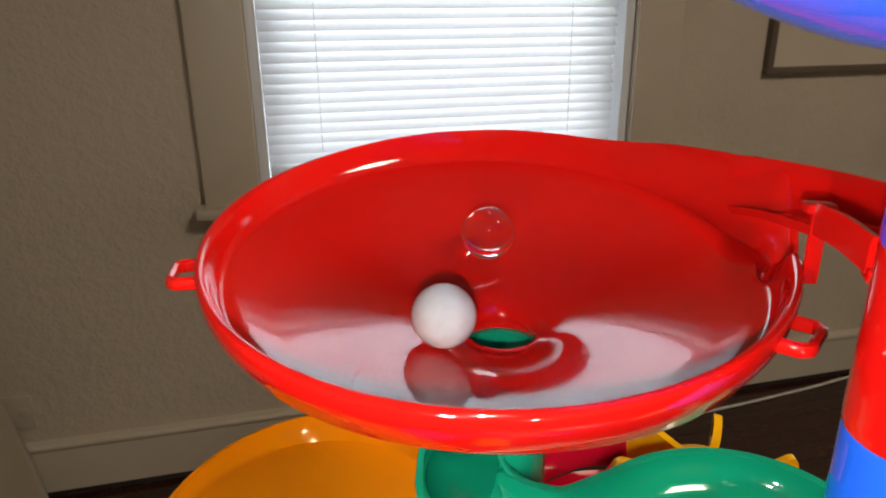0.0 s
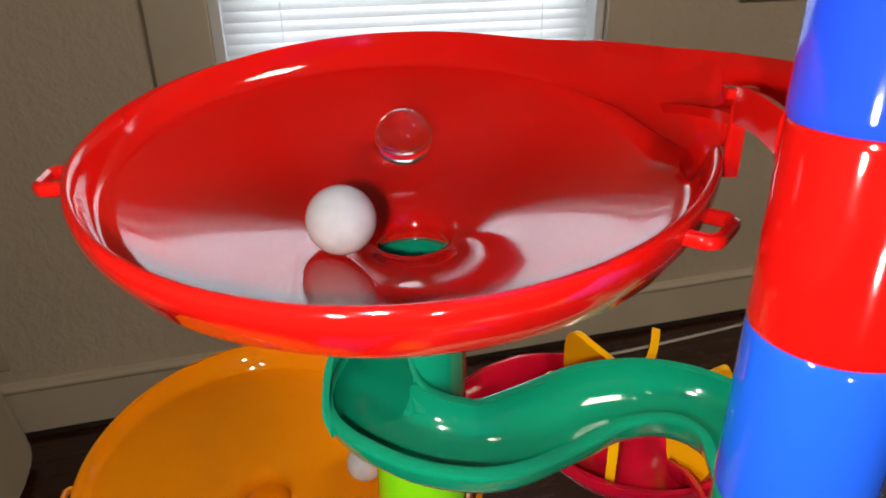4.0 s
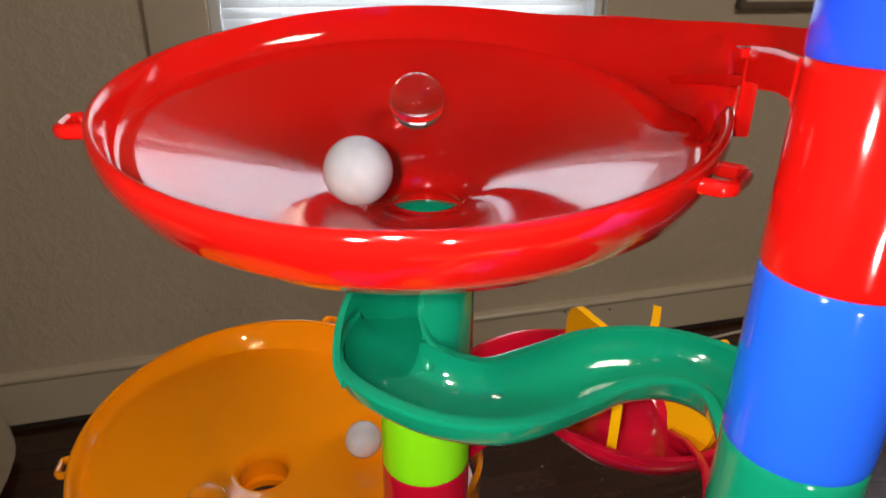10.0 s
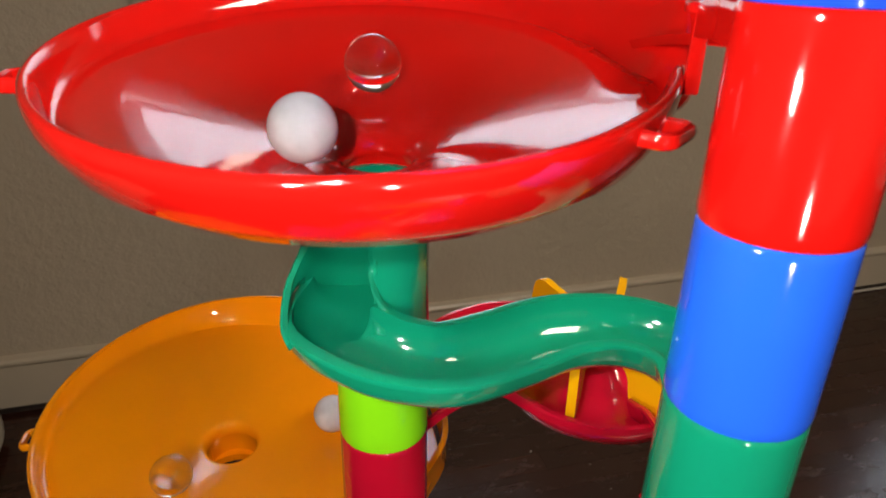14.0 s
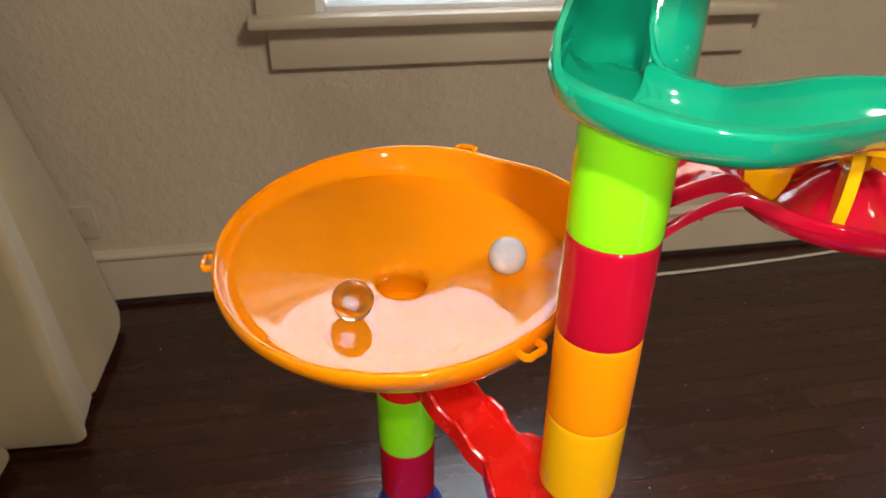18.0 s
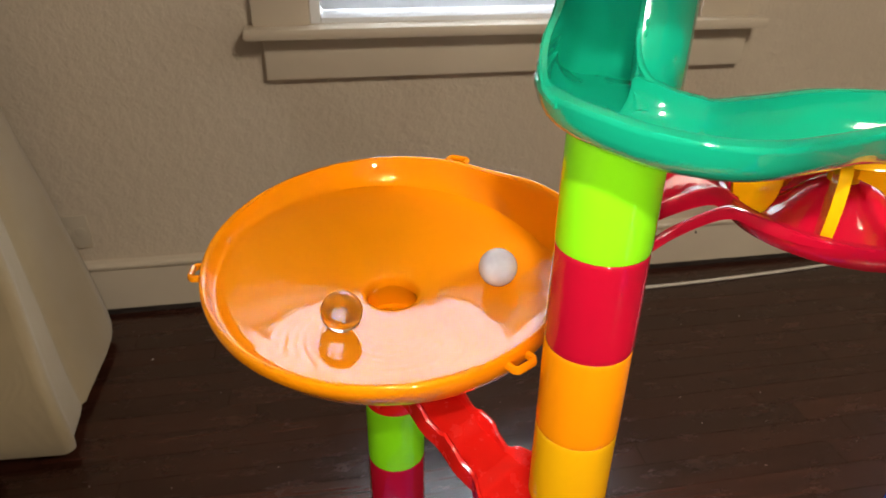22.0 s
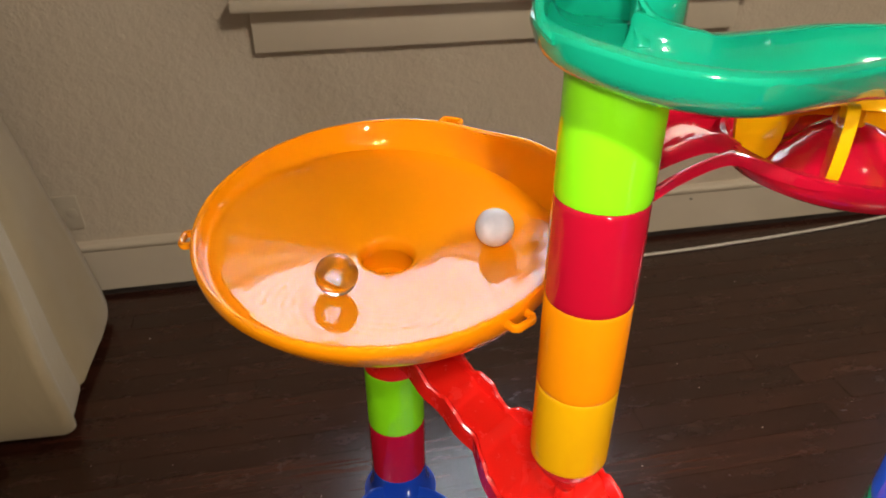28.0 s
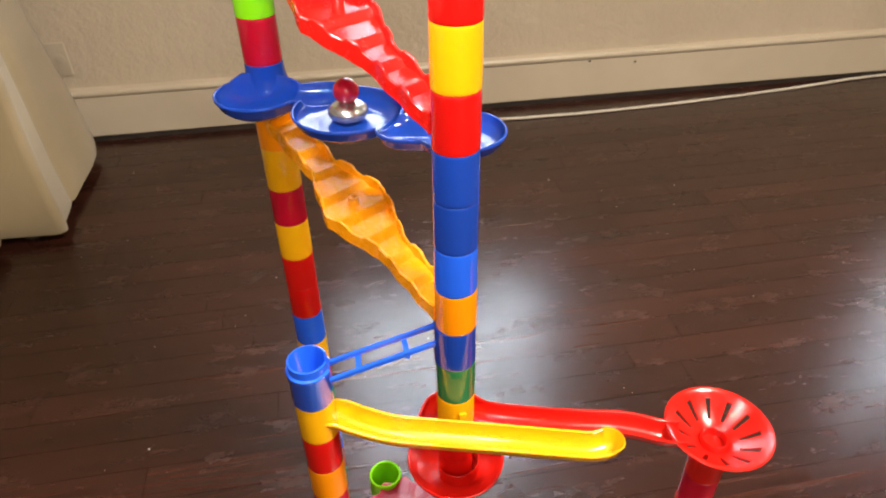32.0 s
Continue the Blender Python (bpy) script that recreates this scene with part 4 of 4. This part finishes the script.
def tray_shell(h=0.0011, depth=0.0116, bend=0.0190, thick=0.0024):
    """A dished shell over the joined lobes, with a rounded rim."""
    def away(x, y):
        d = None
        for (ax, ay), (bx, by), r in LOBES:
            ux, uy = bx - ax, by - ay
            q = ux * ux + uy * uy
            t = np.clip(((x - ax) * ux + (y - ay) * uy) / q, 0, 1) if q > 0 else 0.0
            e = np.hypot(x - ax - t * ux, y - ay - t * uy) - r
            d = e if d is None else np.minimum(d, e)
        return d
    gx, gy = np.meshgrid(np.arange(-0.114, 0.124, h), np.arange(-0.100, 0.122, h), indexing="ij")
    d = away(gx, gy)
    ok = d < 0.45 * h
    cell = ok[:-1, :-1] & ok[1:, :-1] & ok[:-1, 1:] & ok[1:, 1:]
    number = -np.ones(gx.shape, int)
    used = np.zeros(gx.shape, bool)
    for i, j in ((0, 0), (1, 0), (0, 1), (1, 1)):
        used[i:gx.shape[0] - 1 + i, j:gx.shape[1] - 1 + j] |= cell
    number[used] = np.arange(used.sum())
    x, y = gx[used], gy[used]
    quads = [(number[i, j], number[i + 1, j], number[i + 1, j + 1], number[i, j + 1]) for i, j in zip(*np.nonzero(cell))]
    follow = {}
    edges = {(q[k], q[(k + 1) % 4]) for q in quads for k in range(4)}
    for a, b in edges:
        if (b, a) not in edges:
            follow[a] = b
    loop = [next(iter(follow))]
    while follow[loop[-1]] != loop[0] and len(loop) <= len(follow):
        loop.append(follow[loop[-1]])
    loop = np.array(loop)
    for _ in range(2):
        e, s = away(x[loop], y[loop]), 1e-5
        nx, ny = (away(x[loop] + s, y[loop]) - e) / s, (away(x[loop], y[loop] + s) - e) / s
        k = np.maximum(0.3, nx * nx + ny * ny)
        x[loop] -= e * nx / k
        y[loop] -= e * ny / k
    for _ in range(3):
        x[loop], y[loop] = (x[loop] * 2 + np.roll(x[loop], 1) + np.roll(x[loop], -1)) / 4, (y[loop] * 2 + np.roll(y[loop], 1) + np.roll(y[loop], -1)) / 4
    q = 1 - np.clip(-away(x, y) / bend, 0, 1)
    z = -depth * np.sqrt(np.clip(1 - q * q, 0, 1)) * (1 + 0.45 * np.clip(1.6 - np.hypot(x + 0.0740, y - 0.0450) / 0.0230, 0, 1))
    z[loop] = -0.0004
    climb = 0.0050 * np.clip(1 - np.hypot(x + 0.0885, y - 0.0790) / 0.015, 0, 1) ** 1.2 * q ** 3
    z += climb
    n = len(x)
    verts = list(zip(x, y, z)) + list(zip(x, y, z - thick - 0.0012 * q))
    faces = quads + [tuple(n + k for k in reversed(f)) for f in quads]
    tx, ty = np.roll(x[loop], -1) - np.roll(x[loop], 1), np.roll(y[loop], -1) - np.roll(y[loop], 1)
    tl = np.hypot(tx, ty)
    ox, oy = ty / tl, -tx / tl
    rings = [list(loop)]
    for out, up in ((0.0002, 0.0008), (0.0012, 0.0012), (0.0022, 0.0006), (0.0024, -0.0008), (0.0014, -0.0026)):
        rings.append(list(range(len(verts), len(verts) + len(loop))))
        verts += list(zip(x[loop] + ox * out, y[loop] + oy * out, climb[loop] + up))
    rings.append(list(loop + n))
    for a, b in zip(rings, rings[1:]):
        faces += [(a[k], b[k], b[(k + 1) % len(a)], a[(k + 1) % len(a)]) for k in range(len(a))]
    return [tuple(float(c) for c in p) for p in verts], [tuple(int(k) for k in f) for f in faces]


v, f = tray_shell()
part("tray", mesh_from("tray", v, f, NAVY, angle=75), tray)
v, f = lathe([(0.0030, -0.016), (0.0060, -0.016), (0.0056, -0.0104), (0.0045, -0.0100), (0.0030, -0.0104)], 20)
part("post", mesh_from("post", v, f, NAVY), tray)
v, f = lathe([(R * 1.008, 0.0090), (R * 1.03, 0.0020), (R * 1.09, -0.0050), (R * 1.22, -0.0105), (R * 1.36, -0.0125), (R * 1.36, -0.0140), (R * 1.10, -0.0130), (R * 1.008, -0.0050)], 48)
part("skirt", mesh_from("skirt", v, f, NAVY), tray, "flared collar round the column", (C.x - M.x, C.y - M.y, 0))
spin = thing("spinner", "silver domed spinner with a red ball knob", "toy spinner", (M.x, M.y + 0.001, TZ - 0.0105))
v, f = lathe([(0.00002, 0.0), (0.011, 0.0004), (0.0158, 0.0026), (0.0172, 0.0062), (0.0162, 0.0098), (0.0125, 0.0128), (0.0075, 0.0146), (0.00002, 0.0150)], 48, closed=False)
part("dome", mesh_from("dome", v, f, SILVER), spin)
v, f = moved(ball(0.0108), Matrix.Translation((0, 0, 0.0240)))
part("knob", mesh_from("knob", v, f, CRIMSON), spin, "glossy red ball")

# ---- ladder bridge and cup ----
cup = thing("ladder_bridge", "blue plastic cup with a two-rail ladder bridge", "toy bridge", (E.x, E.y, 0.3869))
v, f = lathe([(R * 1.0, 0.0), (R * 1.06, 0.002), (R * 1.06, 0.034), (R * 1.10, 0.0355), (R * 1.10, 0.0375), (R * 0.98, 0.0385), (R * 0.98, 0.0465), (R * 0.88, 0.0470), (R * 0.86, 0.046), (R * 0.84, 0.004), (R * 0.80, 0.0)], 56, True, radians(22), radians(338))
part("cup", mesh_from("cup", v, f, BLUE, angle=35), cup)
o = Vector((E.x, E.y, 0.3869))
for s in (-1, 1):
    pts = [Vector((E.x + 0.0165, E.y + 0.0105 * s, 0.4160)), Vector((A.x - 0.0150, A.y + 0.0105 * s + 0.006, 0.4370))]
    v, f = sweep([p - o for p in pts], [(-0.0015, -0.0024), (0.0015, -0.0024), (0.0018, 0.0016), (0.0008, 0.0024), (-0.0008, 0.0024), (-0.0018, 0.0016)])
    part("rail", mesh_from("rail", v, f, BLUE), cup)
for k in (0.33, 0.66):
    p = Vector((E.x, E.y, 0)).lerp(Vector((A.x, A.y + 0.006, 0)), k) + Vector((0, 0, 0.411 + 0.0225 * k))
    v, f = box((0.005, 0.022, 0.0024), p - o, 0.0006)
    part("rung", mesh_from("rung", v, f, BLUE), cup)
v, f = lathe([(R * 1.02, 0.0), (R * 1.10, 0.0), (R * 1.10, 0.040), (R * 1.02, 0.040)], 20, True, radians(120), radians(235))
part("collar", mesh_from("collar", v, f, NAVY), cup, "", tuple(Vector((A.x, A.y, 0.4130)) - o))

# ---- yellow slide ----
ys = thing("straight_slide", "yellow plastic chute with a closed scoop end", "toy slide", (E.x, E.y, 0.36))
o = Vector((E.x, E.y, 0.36))
YP = [(0.0290, 0.0910, 0.3660), (0.0440, 0.0880, 0.3640), (0.0600, 0.0790, 0.3625), (0.0900, 0.0648, 0.3610), (0.1400, 0.0505, 0.3600), (0.1860, 0.0370, 0.3600), (0.2350, 0.0235, 0.3590), (0.2580, 0.0180, 0.3585), (0.2710, 0.0190, 0.3590)]
v, f = sweep([p - o for p in spline(YP, 8)], gutter(0.0148, 0.0160, lip=0.0012, n=16), scale=lambda s: (1.0 - 0.12 * s, 1.0))
part("channel", mesh_from("channel", v, f, SATIN_YELLOW, angle=45), ys)
v, f = moved(lathe([(0.00002, -0.0160), (0.0060, -0.0148), (0.0105, -0.0100), (0.0130, 0.0), (0.0140, 0.0020), (0.0128, 0.0036), (0.0112, 0.0010), (0.0090, -0.0085), (0.0045, -0.0130), (0.00002, -0.0140)], 32, False, radians(-95), radians(95)), Matrix.Translation(Vector(YP[-1]) - o))
part("scoop", mesh_from("scoop", v, f, SATIN_YELLOW), ys)
v, f = box((0.007, 0.004, 0.030), (A.x - E.x + 0.003, A.y - R - 0.0015 - E.y, -0.018), 0.0015)
part("rib", mesh_from("rib", v, f, SATIN_YELLOW), ys)

# ---- red slide to the slotted funnel ----
FC = Vector((0.3940, 0.0400, 0.3250))
rs = thing("long_slide", "red plastic chute leading to the slotted funnel", "toy slide", (A.x, A.y, 0.31))
o = Vector((A.x, A.y, 0.31))
RP = [(0.1270, 0.0930, 0.3330), (0.1370, 0.1090, 0.3328), (0.1560, 0.1120, 0.3325), (0.1760, 0.0930, 0.3320), (0.2150, 0.0790, 0.3315), (0.2600, 0.0670, 0.3310), (0.3050, 0.0570, 0.3300), (0.3400, 0.0425, 0.3275), (0.3580, 0.0400, 0.3250)]
v, f = sweep([p - o for p in spline(RP, 8)], gutter(0.0130, 0.0150, n=14))
part("channel", mesh_from("channel", v, f, SATIN_RED, angle=45), rs)
funnel = thing("slotted_funnel", "red plastic funnel with radial slots on a post", "toy funnel", FC)
nf = 96
prof = [(0.0100, -0.0300), (0.0120, -0.0240), (0.0160, -0.0205), (0.0230, -0.0170), (0.0320, -0.0110), (0.0400, -0.0050), (0.0440, -0.0015)]
rimp = [(0.0470, 0.0005), (0.0490, 0.0010), (0.0500, 0.0), (0.0490, -0.0012)]
outp = [(0.0445, -0.0035), (0.0405, -0.0070), (0.0322, -0.0130), (0.0232, -0.0190), (0.0172, -0.0230), (0.0135, -0.0300)]
pp = prof + rimp + outp
m = len(pp)
verts = [(r * math.cos(2 * math.pi * i / nf), r * math.sin(2 * math.pi * i / nf), z) for i in range(nf) for r, z in pp]
faces = []
for i in range(nf):
    j, slot = (i + 1) % nf, i % 8 in (3, 4)
    for k in range(m):
        q = (k + 1) % m
        if slot and (3 <= k < 5 or 12 <= k < 14):
            continue
        faces.append((i * m + k, j * m + k, j * m + q, i * m + q))
    if i % 8 == 3 or i % 8 == 5:
        faces.append((i * m + 3, i * m + 4, i * m + 5, i * m + 12, i * m + 13, i * m + 14))
    if slot:
        faces += [(i * m + 3, j * m + 3, j * m + 14, i * m + 14), (i * m + 5, j * m + 5, j * m + 12, i * m + 12)]
part("funnel", mesh_from("funnel", verts, faces, SATIN_RED, angle=50), funnel)
v, f = lathe([(0.00002, -0.0262), (0.0119, -0.0262), (0.0119, -0.0290), (0.00002, -0.0290)], 32, closed=False)
part("floor_disc", mesh_from("floor_disc", v, f, SATIN_RED), funnel)
v, f = lathe([(0.0112, -0.0275), (0.0132, -0.0275), (0.0130, -0.0165), (0.0122, -0.0155), (0.0112, -0.0165)], 40)
part("collar", mesh_from("collar", v, f, SATIN_RED), funnel, "raised ring round the outlet")
column((FC.x, FC.y, 0), [0.2990, 0.2560, 0.2130, 0.1700, 0.1270, 0.0840, 0.0410, 0.0], [SATIN_RED, CRIMSON, SATIN_RED, SATIN_YELLOW, GREEN, BLUE, SATIN_RED], "column of red and crimson tubes under the funnel")

# ---- red spiral dish on the tall column ----
rd = thing("spiral_dish", "red plastic round dish with a spiral step on the column", "toy dish", (A.x, A.y, 0.2690))
v, f = lathe([(0.0179, -0.0180), (0.0230, -0.0180), (0.0330, -0.0150), (0.0420, -0.0085), (0.0460, 0.0), (0.0474, 0.0008), (0.0486, 0.0), (0.0470, -0.0050), (0.0380, -0.0160), (0.0250, -0.0205), (0.0179, -0.0205)], 72)
part("dish", mesh_from("dish", v, f, SATIN_RED, angle=50), rd)
sp = [Vector((0.0235 * math.cos(a) * (1 + 0.06 * a), 0.0235 * math.sin(a) * (1 + 0.06 * a), -0.0120)) for a in (radians(d) for d in range(-150, 60, 10))]
v, f = sweep(sp, [(-0.0008, -0.0080), (0.0008, -0.0080), (0.0010, 0.0090), (0.0, 0.0098), (-0.0010, 0.0090)])
part("spiral_wall", mesh_from("spiral_wall", v, f, SATIN_RED), rd)

# ---- lime cup and crimson toothed dish low down ----
F = Vector((0.0785, 0.1310, 0))
column(F, [0.2050, 0.1640, 0.1230, 0.0820, 0.0410, 0.0], [LIME, YELLOW, BLUE, RED, GREEN], "low column topped by an open lime green tube")
gd = thing("toothed_dish", "crimson plastic dish with a toothed edge", "toy dish", (0.0930, 0.0880, 0.1860))
tv, tf, nt = [], [], 120
for i in range(nt):
    a = 2 * math.pi * i / nt
    k = 1.0 + 0.09 * math.sin(a * 10)
    for r, z in ((0.004, 0.020), (0.020, 0.012), (0.034 * k, 0.016), (0.036 * k, 0.015), (0.034 * k, 0.012), (0.020, 0.006), (0.004, 0.0)):
        tv.append((r * math.cos(a), r * math.sin(a), z))
for i in range(nt):
    j = (i + 1) % nt
    for k in range(7):
        q = (k + 1) % 7
        tf.append((i * 7 + k, j * 7 + k, j * 7 + q, i * 7 + q))
part("dish", mesh_from("dish", tv, tf, DULL_CRIMSON, angle=50), gd)
v, f = lathe([(0.00002, -0.186), (0.012, -0.186), (0.009, 0.004), (0.00002, 0.004)], 24, closed=False)
part("stand", mesh_from("stand", v, f, CRIMSON), gd)

# ---- marbles ----
MR = 0.0104


def marble(at, mat, label):
    v, f = ball(MR, 40)
    ob = new("marble", mesh_from("marble", v, f, mat, angle=180))
    ob.location = at
    return tagged(ob, label, "marble", "marbles")


def on_bowl(axis, origin, r, deg):
    """Centre of a marble that rests on the bowl's floor."""
    floor, off = (FLOOR_R, (axis.x - origin[0], axis.y - origin[1])) if axis is B else (FLOOR_O, OFF_O)
    c = 1 - max(0.0, min(1.0, (r - 0.020) / 0.066))
    u, w = math.cos(radians(deg)), math.sin(radians(deg))
    x, y = r * u + off[0] * c, r * w + off[1] * c
    z = cone_z(r, *floor) + floor[3] * ((x - off[0]) * math.cos(radians(floor[5])) + (y - off[1]) * math.sin(radians(floor[5])))
    return (origin[0] + x, origin[1] + y, origin[2] + z + MR * 1.04)


marble(on_bowl(B, RB, 0.030, 215), MILK, "opaque white glass marble in the red bowl")
marble(on_bowl(B, RB, 0.032, 80), MARBLE, "clear glass marble in the red bowl")
marble(on_bowl(C, OB, 0.045, 232), MARBLE, "clear glass marble in the orange bowl")
marble(on_bowl(C, OB, 0.058, -12), MILK, "opaque white glass marble in the orange bowl")

# ---- flakes on the floor ----
flakes = []
spots = [(-0.457, 1.281, 0.005), (0.568, 1.043, 0.005), (0.679, 0.972, 0.004), (0.687, 0.894, 0.003), (-0.267, 0.385, 0.004), (0.821, 0.878, 0.003), (0.968, 0.798, 0.003)]
spots += [(random.uniform(-0.6, 1.7), random.uniform(0.25, 1.42), random.choice((0.0012, 0.0016, 0.0016, 0.0022, 0.0030))) for k in range(70)]
for x, y, s in spots:
    w, n = s * random.uniform(0.45, 1.0), random.randint(4, 6)
    ring = [(s / 2 * math.cos(a) * random.uniform(0.7, 1.1), w / 2 * math.sin(a) * random.uniform(0.7, 1.1)) for a in (2 * math.pi * k / n for k in range(n))]
    v = [Vector((p, q, z)) for z in (0.0, 0.0007) for p, q in ring]
    f = [tuple(range(n)), tuple(range(n, 2 * n))] + [(k, (k + 1) % n, n + (k + 1) % n, n + k) for k in range(n)]
    flakes.append(moved((v, f), pose(x, y, 0.0003, 0, 0, random.uniform(0, 180))))
v, f = join(*flakes)
tagged(new("paint_flakes", mesh_from("paint_flakes", v, f, CHIP, smooth=False)), "small pale paint flakes and crumbs scattered on the floor", "debris", kind="stuff")

# ---- floor strips ----
STRIP = 0.0572


def strip_mesh(length):
    w, h, b = STRIP - 0.0008, 0.020, 0.00006
    ring = [(-w / 2, -h), (w / 2, -h), (w / 2, -b), (w / 2 - b, 0), (-w / 2 + b, 0), (-w / 2, -b)]
    verts = [(x, y, z) for x in (-length / 2 + 0.0004, length / 2 - 0.0004) for y, z in ring]
    faces = [(k, (k + 1) % 6, 6 + (k + 1) % 6, 6 + k) for k in range(6)] + [tuple(range(6)), tuple(range(6, 12))]
    me = bpy.data.meshes.new("plank")
    me.from_pydata(verts, [], faces)
    me.materials.append(WOOD)
    me.update()
    return me


lengths = [0.45, 0.6, 0.75, 0.9, 1.1, 1.3]
strips = {q: strip_mesh(q) for q in lengths}
far_v, far_f = [], []
y, made = WALL_Y - STRIP / 2 - 0.001, 0
rnd = random.Random(4)
while y > Y0:
    x = X0 - rnd.uniform(0.0, 0.6)
    while x < X1:
        q = rnd.choice(lengths)
        cx = x + q / 2
        if -1.3 < cx and cx + q / 2 < X1 and y > -0.15 and made < 290:
            part("plank", strips[q], sub, at=(cx, y, 0.0))
            made += 1
        else:
            me = strips[q]
            k = len(far_v)
            far_v += [(max(X0, min(X1, p.co.x + cx)), p.co.y + y, p.co.z) for p in me.vertices]
            far_f += [tuple(i + k for i in p.vertices) for p in me.polygons]
        x += q
    y -= STRIP
me = bpy.data.meshes.new("planks_far")
me.from_pydata(far_v, [], far_f)
me.materials.append(WOOD)
tagged(part("plank_field", me, sub), "dark-stained oak strips away from the toy", kind="stuff")
